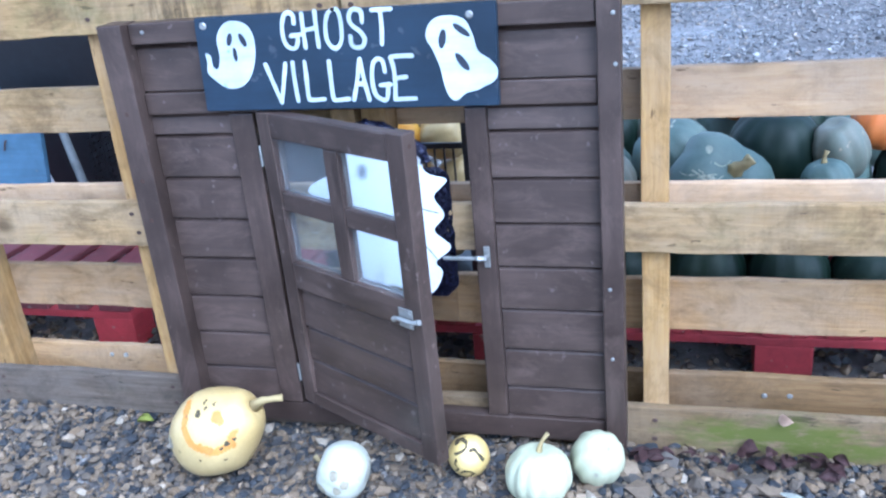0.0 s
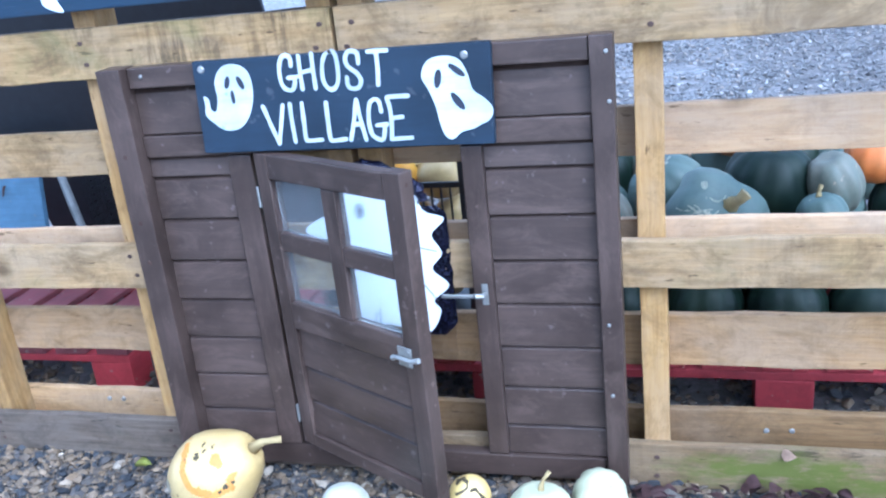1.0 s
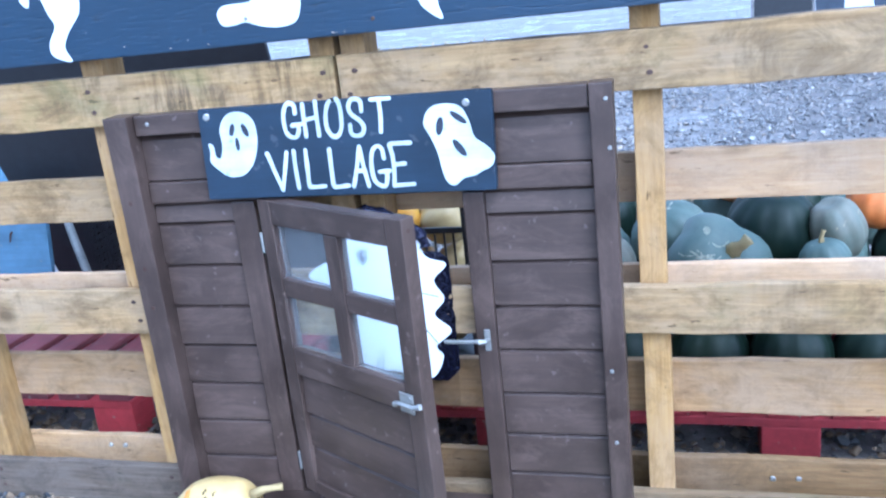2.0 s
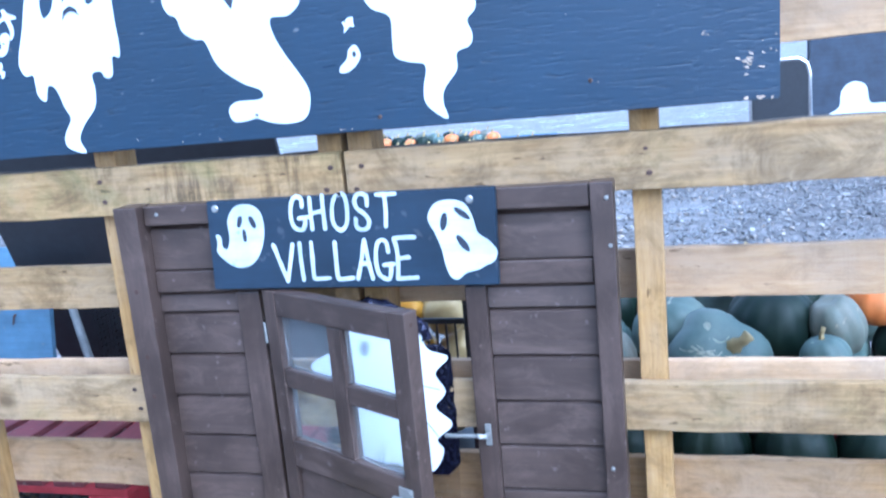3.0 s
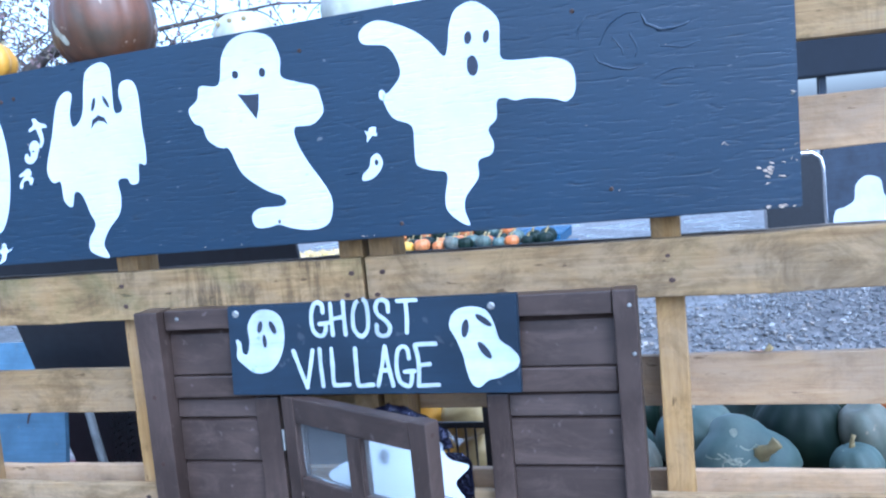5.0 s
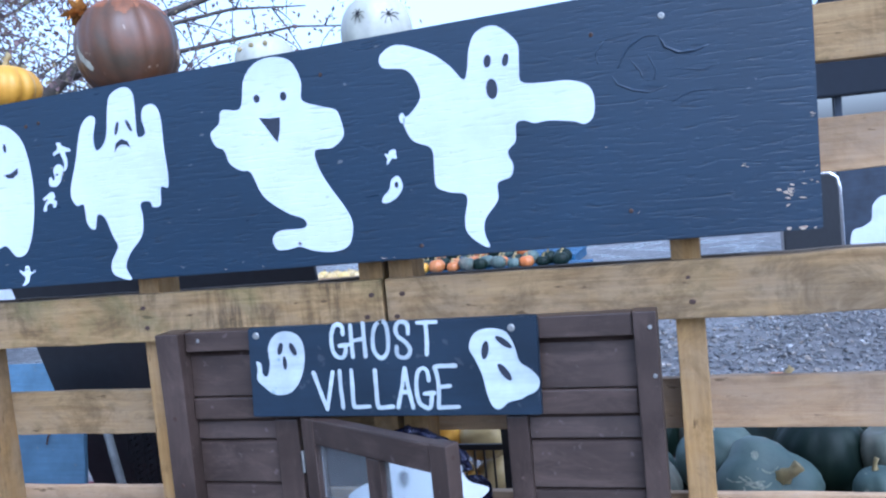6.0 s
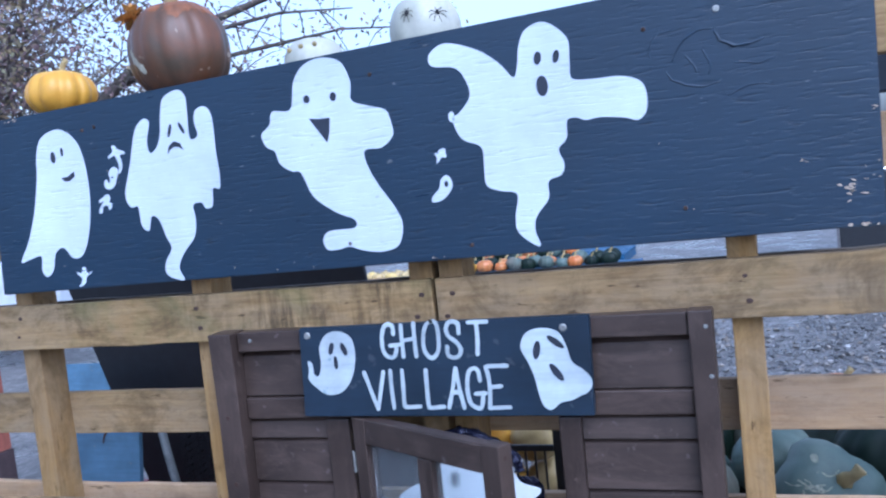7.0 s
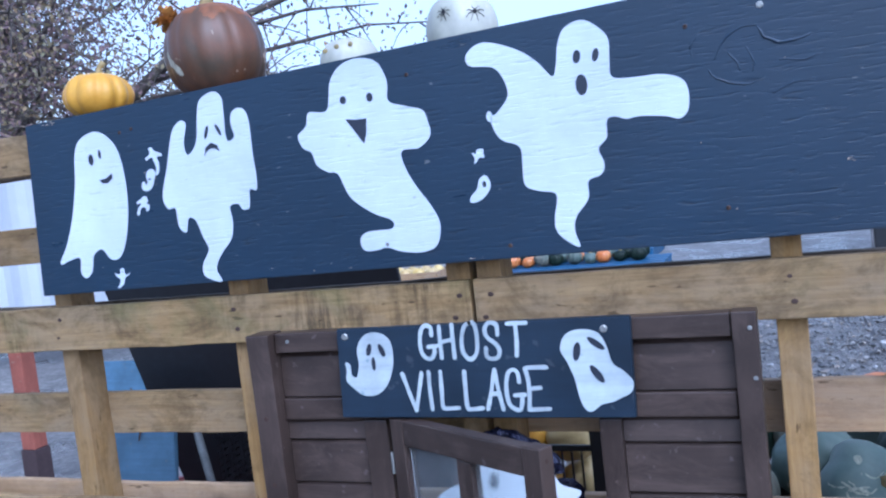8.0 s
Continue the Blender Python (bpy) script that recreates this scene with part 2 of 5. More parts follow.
# gravel: each stone takes its own tone
STONE, st, sb = material("gravel_stone", 0.75, 0, 0.3)
geo = st.nodes.new("ShaderNodeNewGeometry")
tone = ramp(st, geo.outputs["Random Per Island"], [(0.0, (0.024, 0.026, 0.030)), (0.22, (0.05, 0.052, 0.056)), (0.36, (0.13, 0.10, 0.068)), (0.62, (0.19, 0.135, 0.08)), (0.78, (0.075, 0.063, 0.052)), (0.94, (0.28, 0.21, 0.135)), (1.0, (0.36, 0.31, 0.24))])
sn = noise_tex(st, coords(st), 160, 4)
st.links.new(mix(st, 0.5, tone, ramp(st, sn, [(0.3, grey(0.38)), (0.7, grey(1.0))]), 'MULTIPLY'), sb.inputs["Base Color"])
bump(st, sb, sn, 0.3, 0.002)

YARD_STONE, zt, zb = material("wet_yard_stone", 0.55, 0, 0.4)
zg = zt.nodes.new("ShaderNodeNewGeometry")
zt.links.new(ramp(zt, zg.outputs["Random Per Island"], [(0.0, (0.075, 0.075, 0.078)), (0.4, (0.13, 0.13, 0.13)), (0.8, (0.19, 0.185, 0.18)), (0.97, (0.24, 0.20, 0.16)), (1.0, (0.34, 0.34, 0.34))]), zb.inputs["Base Color"])

# yard: wet grey grit with puddles
YARD, yt, yb = material("wet_gravel_yard", 0.6, 0, 0.5)
yv = coords(yt)
fine = noise_tex(yt, yv, 24, 8, 0.8)
big = noise_tex(yt, yv, 1.6, 5, 0.6)
yc = ramp(yt, fine, [(0.32, (0.04, 0.038, 0.036)), (0.48, (0.13, 0.12, 0.115)), (0.66, (0.28, 0.265, 0.25))])
mid_ = noise_tex(yt, yv, 4.5, 6, 0.7)
yc = mix(yt, 0.8, yc, ramp(yt, mid_, [(0.38, grey(0.6)), (0.5, grey(0.9)), (0.6, grey(1.15))]), 'MULTIPLY')
yt.links.new(mix(yt, 0.5, yc, ramp(yt, big, [(0.35, grey(0.6)), (0.65, grey(1.2))]), 'MULTIPLY'), yb.inputs["Base Color"])
yt.links.new(ramp(yt, big, [(0.40, grey(0.12)), (0.49, grey(0.5))]), yb.inputs["Roughness"])
bump(yt, yb, fine, 0.6, 0.01)

LEAF, lt, lb = material("autumn_leaf", 0.6, 0, 0.3)
lg = lt.nodes.new("ShaderNodeNewGeometry")
lt.links.new(ramp(lt, lg.outputs["Random Per Island"], [(0, (0.10, 0.07, 0.08)), (0.45, (0.20, 0.13, 0.125)), (0.75, (0.18, 0.17, 0.09)), (1, (0.32, 0.22, 0.12))]), lb.inputs["Base Color"])
BARK = wood("bark", (0.17, 0.145, 0.125), (0.07, 0.058, 0.052), "z", 0.2, 0.5, 0.9)


# ---- building helpers ----
def thing(name, label, category, at=(0, 0, 0), group="", kind=""):
    ob = new(name)
    ob.empty_display_size = 0.05
    ob.location = at
    return tagged(ob, label, category, group, kind)


def finish(bm, name):
    me = bpy.data.meshes.new(name)
    bmesh.ops.recalc_face_normals(bm, faces=bm.faces)
    bm.to_mesh(me)
    bm.free()
    return me


def part(name, bm, mat, parent=None, label="", smooth=False):
    me = finish(bm, name) if isinstance(bm, bmesh.types.BMesh) else bm
    if mat:
        me.materials.append(mat)
    if smooth:
        me.polygons.foreach_set("use_smooth", [True] * len(me.polygons))
    ob = new(name, me)
    if parent:
        ob.parent = parent
    return tagged(ob, label)


def box(x0, x1, y0, y1, z0, z1, bevel=0.003, bm=None):
    bm = bm or bmesh.new()
    r = bmesh.ops.create_cube(bm, size=1, matrix=Matrix.Translation(((x0 + x1) / 2, (y0 + y1) / 2, (z0 + z1) / 2)) @ Matrix.Diagonal((x1 - x0, y1 - y0, z1 - z0, 1)))
    if bevel:
        es = list({e for v in r["verts"] for e in v.link_edges})
        bmesh.ops.bevel(bm, geom=es, offset=bevel, segments=2, affect='EDGES', profile=0.6)
    return bm


def plank(x0, x1, y0, y1, z0, z1, wear=0.003, seed=0.0):
    """A sawn board with slightly uneven edges; long axis cut into steps."""
    bm = box(x0, x1, y0, y1, z0, z1, 0.003)
    size = (x1 - x0, y1 - y0, z1 - z0)
    ax = size.index(max(size))
    n = max(3, int(size[ax] / 0.09))
    lo = (x0, y0, z0)[ax]
    for i in range(1, n):
        co, no = [0, 0, 0], [0, 0, 0]
        co[ax], no[ax] = lo + size[ax] * i / n, 1
        bmesh.ops.bisect_plane(bm, geom=bm.verts[:] + bm.edges[:] + bm.faces[:], plane_co=co, plane_no=no)
    for v in bm.verts:
        p = v.co * 7.0 + Vector((seed, seed * 1.7, seed * 0.3))
        d = noise.noise_vector(p) * wear
        d[ax] *= 0.3
        v.co += d
    return bm


def lathe(profile, steps=14, bm=None, m=Matrix()):
    bm = bm or bmesh.new()
    rings = []
    for r, z in profile:
        rings.append([bm.verts.new(m @ Vector((r * math.cos(2 * math.pi * i / steps), r * math.sin(2 * math.pi * i / steps), z))) for i in range(steps)])
    for a, c in zip(rings, rings[1:]):
        for i in range(steps):
            bm.faces.new((a[i], a[(i + 1) % steps], c[(i + 1) % steps], c[i]))
    bm.faces.new(rings[0][::-1])
    bm.faces.new(rings[-1])
    return bm


def tube(points, radii, steps=8, bm=None):
    bm = bm or bmesh.new()
    pts = [Vector(p) for p in points]
    rings = []
    for i, p in enumerate(pts):
        d = (pts[min(i + 1, len(pts) - 1)] - pts[max(i - 1, 0)]).normalized()
        side = d.cross(Vector((0.31, 0.2, 0.93))).normalized()
        up = d.cross(side)
        rings.append([bm.verts.new(p + radii[i] * (math.cos(2 * math.pi * k / steps) * side + math.sin(2 * math.pi * k / steps) * up)) for k in range(steps)])
    for a, c in zip(rings, rings[1:]):
        for k in range(steps):
            bm.faces.new((a[k], a[(k + 1) % steps], c[(k + 1) % steps], c[k]))
    bm.faces.new(rings[0][::-1])
    bm.faces.new(rings[-1])
    return bm


def screw(x, y, z, parent, mat=STEEL, r=0.0055, name="screw"):
    m = Matrix.Translation((x, y, z)) @ pose(0, 0, 0, 90)
    bm = lathe([(r, -0.004), (r, 0.0005), (r * 0.8, 0.002), (r * 0.35, 0.0022), (r * 0.3, 0.001)], 10, None, m)
    return part(name, bm, mat, parent, smooth=False)


def curve_outline(pts, closed=True, sub=5):
    out = []
    n = len(pts)
    for i in range(n):
        p0, p1, p2, p3 = (Vector((*pts[(i + k - 1) % n], 0)) for k in range(4))
        for s in range(sub):
            t = s / sub
            q = 0.5 * ((2 * p1) + (p2 - p0) * t + (2 * p0 - 5 * p1 + 4 * p2 - p3) * t * t + (3 * p1 - p0 - 3 * p2 + p3) * t ** 3)
            out.append((q.x, q.y))
    return out


def painted(name, pts, y, mat, parent, smooth=True, thick=0.0012, label=""):
    """A patch of brushed paint on an upright board facing the viewer."""
    ring = curve_outline(pts) if smooth else pts
    bm = bmesh.new()
    f = bm.faces.new([bm.verts.new((x, y, z)) for x, z in ring])
    r = bmesh.ops.extrude_face_region(bm, geom=[f])
    bmesh.ops.translate(bm, verts=[v for v in r["geom"] if isinstance(v, bmesh.types.BMVert)], vec=(0, -thick, 0))
    bmesh.ops.triangulate(bm, faces=[q for q in bm.faces if len(q.verts) > 4])
    return part(name, bm, mat, parent, label)


def oval(x, z, a, b, turn=0.0, n=14):
    c, s = math.cos(radians(turn)), math.sin(radians(turn))
    return [(x + a * math.cos(q) * c - b * math.sin(q) * s, z + a * math.cos(q) * s + b * math.sin(q) * c) for q in (2 * math.pi * i / n for i in range(n))]


# ---- ground ----
GROUND = 0.02


def rise(x, y):
    return 0.012 * noise.noise(Vector((x * 1.3, y * 1.3, 0))) + 0.006 * noise.noise(Vector((x * 6, y * 6, 3)))


bm = bmesh.new()
xs = [-400, -120, -40, -15, -8, -5, -3.5] + [-2.6 + 0.1 * i for i in range(53)] + [3.5, 5, 8, 15, 40, 120, 400]
ys = [-400, -60, -12, -5, -3, -2] + [-1.4 + 0.1 * i for i in range(34)] + [2.5, 3.2, 4.2, 5.5, 7, 9, 12, 18, 40, 120, 400]
grid = [[bm.verts.new((x, y, GROUND - 0.006 + (rise(x, y) if abs(x) < 3 and abs(y) < 3 else 0))) for x in xs] for y in ys]
for a, c in zip(grid, grid[1:]):
    for i in range(len(xs) - 1):
        bm.faces.new((a[i], a[i + 1], c[i + 1], c[i]))
ground = part("ground", bm, YARD, None, "wet grey gravel yard with shallow puddles")
tagged(ground, category="ground", kind="structure")


def stones(count, x0, x1, y0, y1, small, large, seed):
    rng = np.random.default_rng(seed)
    ico = bmesh.new()
    bmesh.ops.create_icosphere(ico, subdivisions=1, radius=1)
    base = np.array([v.co[:] for v in ico.verts])
    faces = np.array([[v.index for v in f.verts] for f in ico.faces])
    ico.free()
    verts, tris = [], []
    for i in range(count):
        r = small + (large - small) * rng.random() ** 2.6
        p = base * (1 + 0.34 * rng.standard_normal((len(base), 1)).clip(-1, 1)) * (r * np.array([1.15, 0.9, 0.62]) * rng.uniform(0.75, 1.2, 3))
        a = rng.uniform(0, 2 * math.pi)
        tlt = rng.normal(0, 0.4)
        ca, sa, ct, sn_ = math.cos(a), math.sin(a), math.cos(tlt), math.sin(tlt)
        p = p @ np.array([[1, 0, 0], [0, ct, sn_], [0, -sn_, ct]]) @ np.array([[ca, sa, 0], [-sa, ca, 0], [0, 0, 1]])
        x, y = rng.uniform(x0, x1), rng.uniform(y0, y1)
        p += (x, y, GROUND + rise(x, y) + r * rng.uniform(-0.1, 0.45))
        tris.append(faces + 12 * i)
        verts.append(p)
    me = bpy.data.meshes.new("gravel")
    me.from_pydata(np.concatenate(verts).tolist(), [], np.concatenate(tris).tolist())
    return me


gravel = part("gravel", stones(20000, -1.7, 1.5, -0.62, 0.10, 0.0035, 0.015, 5), STONE, None, "mixed grey, blue and tan gravel in front of the fence")
tagged(gravel, category="gravel", kind="stuff")
grit = part("gravel", stones(15000, -1.7, 1.5, -0.62, 0.03, 0.0016, 0.0048, 9), STONE, None, "fine tan and grey grit between the stones")
tagged(grit, category="gravel", kind="stuff")
coarse = part("gravel", stones(420, 0.42, 1.3, -0.42, -0.012, 0.011, 0.026, 8), STONE, None, "larger broken grey and tan stones beside the fence")
tagged(coarse, category="gravel", kind="stuff")
around = part("gravel", stones(11000, -3.0, 3.0, -3.2, -0.58, 0.006, 0.018, 12), STONE, None, "scattered mixed gravel in front of the fence")
tagged(around, category="gravel", kind="stuff")
gravel_back = part("gravel", stones(7000, -2.2, 1.9, 0.10, 1.5, 0.006, 0.02, 6), STONE, None, "damp gravel under the pallets behind the fence")
tagged(gravel_back, category="gravel", kind="stuff")


yard = part("gravel", stones(30000, -1.5, 5.0, 2.0, 8.5, 0.006, 0.020, 7), YARD_STONE, None, "wet pale grey stones over the yard")
tagged(yard, category="gravel", kind="stuff")


# ---- pallet fence ----
def fence_pallet(x0, x1, studs, label, front, back, seed):
    p = thing("pallet", label, "pallet", ((x0 + x1) / 2, 0.06, GROUND), "upright pallets of the fence")
    off = -p.location
    rng = random.Random(seed)

    def add(name, bm, mat):
        bm.transform(Matrix.Translation(off))
        return part(name, bm, mat, p)
    for i, (z0, z1, mat) in enumerate(front):
        j = rng.uniform(-0.003, 0.003)
        add("deck_board", plank(x0, x1, 0.0, 0.022, z0 + j, z1 + j, 0.004, seed + i * 3.1), mat)
        for s in studs:
            for q in (0.3, 0.72):
                m = Matrix.Translation(Vector((s + 0.026 + rng.uniform(-0.008, 0.008), 0.0, z0 + (z1 - z0) * q)) + off) @ pose(0, 0, 0, 90)
                part("nail", lathe([(0.0045, -0.002), (0.005, 0.0008), (0.003, 0.0015)], 8, None, m @ Matrix.Diagonal((1.3, 1, 1, 1))), RUST, p)
    for i, (z0, z1, mat) in enumerate(back):
        add("back_board", plank(x0, x1, 0.102, 0.122, z0, z1, 0.004, seed + 40 + i * 2.3), mat)
    for i, s in enumerate(studs):
        add("stringer", plank(s, s + 0.052, 0.022, 0.102, GROUND + 0.02, 1.475, 0.003, seed + 80 + i), STUD)
    return p


FRONT_L = [(0.024, 0.131, DECK_GREY), (0.478, 0.586, DECK), (0.955, 1.06, DECK_MOSS), (1.385, 1.482, DECK)]
BACK_L = [(0.05, 0.149, DECK_WARM), (0.264, 0.378, DECK_WARM), (0.49, 0.59, DECK_NEW), (0.72, 0.824, DECK), (0.96, 1.055, DECK_GREY), (1.165, 1.258, DECK), (1.38, 1.478, DECK_GREY)]
left_pallet = fence_pallet(-1.68, -0.004, (-1.63, -1.09, -0.584, -0.058), "weathered wooden pallet standing upright, algae on its upper board", FRONT_L, BACK_L, 3.0)
FRONT_R = [(0.014, 0.124, FOOT_MOSS), (0.479, 0.58, DECK), (0.953, 1.06, DECK), (1.39, 1.485, DECK)]
BACK_R = [(0.045, 0.150, DECK_DAMP), (0.256, 0.377, DECK_WARM), (0.49, 0.589, DECK_NEW), (0.719, 0.82, DECK_NEW), (0.96, 1.055, DECK_GREY), (1.195, 1.294, DECK_NEW), (1.39, 1.48, DECK)]
right_pallet = fence_pallet(0.004, 1.25, (0.006, 0.56, 1.195), "pale wooden pallet standing upright, mossy bottom board", FRONT_R, BACK_R, 11.0)

for p_, x, z in ((right_pallet, 0.811, 0.105), (right_pallet, 0.862, 0.107), (left_pallet, -0.80, 0.122), (left_pallet, -0.758, 0.122)):
    screw(x - p_.location.x, 0.1015 - p_.location.y, z - p_.location.z, p_, STEEL, 0.006)

# ---- playhouse front panel ----
house = thing("playhouse_front", "dark brown painted playhouse wall with plank siding, fixed to the pallets", "playhouse wall", (0.02, -0.02, 0.05))
hoff = Matrix.Translation(-house.location)


def house_part(name, bm, mat, label=""):
    bm.transform(hoff)
    return part(name, bm, mat, house, label)


house_part("corner_post", plank(-0.497, -0.443, -0.062, -0.004, 0.05, 0.98, 0.0015, 1), BROWN_UP)
house_part("corner_post", plank(0.488, 0.53, -0.048, -0.004, 0.05, 0.98, 0.0015, 2), BROWN_UP)
house_part("door_post", plank(-0.256, -0.203, -0.036, -0.004, 0.106, 0.788, 0.0015, 3), BROWN_UP)
house_part("door_post", plank(0.236, 0.278, -0.036, -0.004, 0.106, 0.788, 0.0015, 4), BROWN_UP)
house_part("top_rail", plank(-0.441, 0.486, -0.040, -0.004, 0.936, 0.978, 0.0015, 5), BROWN)
house_part("middle_rail", plank(-0.441, 0.486, -0.034, -0.004, 0.79, 0.836, 0.0015, 6), BROWN)
house_part("bottom_rail", plank(-0.441, 0.486, -0.034, -0.004, 0.052, 0.104, 0.0015, 7), BROWN)


def siding(x0, x1, z0, z1):
    """A shiplap board: its face leans out a little towards the lower edge."""
    bm = bmesh.new()
    sect = [(-0.011, z0 + 0.0010), (-0.0245, z0 + 0.0014), (-0.0265, z0 + 0.0034), (-0.0222, z1 - 0.0085), (-0.0142, z1 - 0.0012), (-0.0105, z1 - 0.0005)]
    n = 6
    rows = [[bm.verts.new((x0 + (x1 - x0) * i / n, y + 0.0006 * noise.noise(Vector((i * 0.9, z * 9, x0))), z)) for y, z in sect] for i in range(n + 1)]
    for a, c in zip(rows, rows[1:]):
        for k in range(len(sect)):
            bm.faces.new((a[k], a[(k + 1) % len(sect)], c[(k + 1) % len(sect)], c[k]))
    bm.faces.new(rows[0])
    bm.faces.new(rows[-1][::-1])
    return bm


LEVELS = [0.104, 0.175, 0.266, 0.360, 0.456, 0.550, 0.644, 0.740, 0.79]
LEFT_LEVELS = [0.104, 0.187, 0.278, 0.370, 0.463, 0.555, 0.650, 0.744, 0.79]
for x0, x1, levels in ((-0.442, -0.257, LEFT_LEVELS), (0.279, 0.487, LEVELS)):
    for z0, z1 in zip(levels, levels[1:]):
        house_part("siding_board", siding(x0, x1, z0, z1), BROWN)
house_part("siding_board", siding(-0.442, 0.487, 0.836, 0.932), BROWN)
house_part("backing", box(-0.44, -0.225, -0.0095, -0.0045, 0.06, 0.79, 0), BROWN)
# unseen strip, added to stop light leaking in above the middle rail
house_part("backing", box(-0.44, 0.486, -0.0095, -0.0045, 0.795, 0.97, 0), BROWN)
house_part("backing", box(0.25, 0.486, -0.0095, -0.0045, 0.06, 0.79, 0), BROWN)
for x, y, z in ((-0.41, -0.0405, 0.96), (0.518, -0.0485, 0.951), (0.521, -0.0485, 0.862), (0.503, -0.0485, 0.421), (0.505, -0.0485, 0.265)):
    screw(x - house.location.x, y - house.location.y, z - house.location.z, house, STEEL, 0.0042)
for z in (0.80, 0.655, 0.565):
    m = Matrix.Translation(Vector((-0.472, -0.0625, z)) - house.location) @ pose(0, 0, 0, 90)
    part("screw_hole", lathe([(0.0045, -0.003), (0.005, 0.0002), (0.003, 0.0004)], 10, None, m), RUST, house)
catch = house_part("latch_plate", box(0.254, 0.266, -0.0415, -0.0365, 0.46, 0.505, 0.001), STEEL)
house_part("latch_hook", tube([(0.262, -0.0415, 0.484), (0.258, -0.052, 0.484), (0.246, -0.054, 0.484), (0.240, -0.048, 0.484)], [0.005, 0.0055, 0.0055, 0.004], 8), STEEL)

house_part("latch_bar", plank(0.168, 0.253, -0.040, -0.0365, 0.474, 0.482, 0.0004, 9), STEEL, "flat pale metal bar across the gap")

# ---- open door ----
UX, UY = 0.8795, -0.476
door = thing("playhouse_door", "small brown playhouse door standing ajar, four clear panes above three planks", "door", (-0.193, -0.042, 0.118))
door.rotation_euler = (0, 0, math.atan2(UY, UX))
DZ = -0.118


def door_part(name, u0, u1, z0, z1, y0=0.0, y1=0.030, mat=BROWN, seed=0, parent=door, wear=0.0015):
    return part(name, plank(u0, u1, y0, y1, z0 + DZ, z1 + DZ, wear, seed), mat, parent)


door_part("stile", 0.0, 0.04, 0.118, 0.794, mat=BROWN_UP, seed=1)
door_part("stile", 0.377, 0.420, 0.114, 0.796, mat=BROWN_UP, seed=2, y1=0.033)
door_part("rail", 0.0405, 0.3765, 0.742, 0.794, seed=3)
door_part("rail", 0.0405, 0.3765, 0.412, 0.472, seed=4)
door_part("rail", 0.0405, 0.3765, 0.118, 0.15, seed=5)
door_part("glazing_bar", 0.196, 0.236, 0.4725, 0.7415, 0.002, 0.028, BROWN_UP, 6)
door_part("glazing_bar", 0.0405, 0.1955, 0.588, 0.628, 0.003, 0.027, seed=7)
door_part("glazing_bar", 0.2365, 0.3755, 0.588, 0.628, 0.003, 0.027, seed=8)
for z0, z1 in ((0.15, 0.236), (0.236, 0.317), (0.317, 0.412)):
    bm = siding(0.0405, 0.3755, z0 + DZ, z1 + DZ)
    bmesh.ops.translate(bm, verts=bm.verts, vec=(0, 0.034, 0))
    part("plank", bm, BROWN, door)
for u0, u1 in ((0.041, 0.195), (0.237, 0.375)):
    for z0, z1 in ((0.473, 0.587), (0.629, 0.741)):
        pane = part("pane", box(u0, u1, 0.015, 0.0175, z0 + DZ, z1 + DZ, 0), GLASS, door, "clear scuffed acrylic pane")
        pane.visible_shadow = False
for z in (0.772, 0.14):
    part("screw_hole", lathe([(0.004, -0.003), (0.0045, 0.0003), (0.003, 0.0005)], 10, None, Matrix.Translation((0.4202, 0.016, z + DZ)) @ pose(0, 0, 0, 0, 90)), RUST, door)
lat = part("latch", box(0.362, 0.398, -0.004, -0.0005, 0.416 + DZ, 0.456 + DZ, 0.0012), STEEL, door, "galvanised door latch")
part("bolt", tube([(0.352, -0.009, 0.430 + DZ), (0.366, -0.011, 0.436 + DZ), (0.404, -0.011, 0.436 + DZ), (0.422, -0.009, 0.442 + DZ)], [0.006, 0.0045, 0.0045, 0.006]), STEEL, lat)
for dz in (0.423, 0.449):
    part("screw", lathe([(0.004, 0), (0.004, 0.0015), (0.002, 0.002)], 8, None, Matrix.Translation((0.390, -0.004, dz + DZ)) @ pose(0, 0, 0, 90)), STEEL, lat)
for z in (0.70, 0.19):
    part("hinge", tube([(-0.004, 0.0, z - 0.022 + DZ), (-0.004, 0.0, z + 0.022 + DZ)], [0.003, 0.003]), STEEL, door)


# ---- ghost cut-out behind the door ----
cut = thing("ghost_decoration", "white card ghost on crinkled black plastic, hanging behind the door", "decoration", (0.05, -0.008, 0.36))
coff = Matrix.Translation(-cut.location)
ring = [(0.04, 0.742), (-0.01, 0.735), (-0.04, 0.69), (-0.05, 0.655), (-0.09, 0.637), (-0.118, 0.615), (-0.09, 0.592), (-0.05, 0.58), (-0.045, 0.50), (-0.05, 0.42), (-0.02, 0.385), (0.04, 0.40), (0.09, 0.385), (0.13, 0.385), (0.155, 0.43), (0.143, 0.455), (0.178, 0.49), (0.146, 0.525), (0.170, 0.56), (0.152, 0.60), (0.182, 0.635), (0.14, 0.652), (0.12, 0.70)]
bm = bmesh.new()
f = bm.faces.new([bm.verts.new((x, -0.010, z)) for x, z in curve_outline(ring)])
r = bmesh.ops.extrude_face_region(bm, geom=[f])
bmesh.ops.translate(bm, verts=[v for v in r["geom"] if isinstance(v, bmesh.types.BMVert)], vec=(0, 0.003, 0))
bmesh.ops.triangulate(bm, faces=[q for q in bm.faces if len(q.verts) > 4])
bm.transform(coff)
part("card", bm, PAPER, cut)
TINSEL = plain("black_tinsel", (0.014, 0.014, 0.034), 0.22, 0.5, 0.6, 140, 1.0)
edge = [q for q in curve_outline(ring, sub=7) if q[0] > 0.09 or q[1] > 0.70]
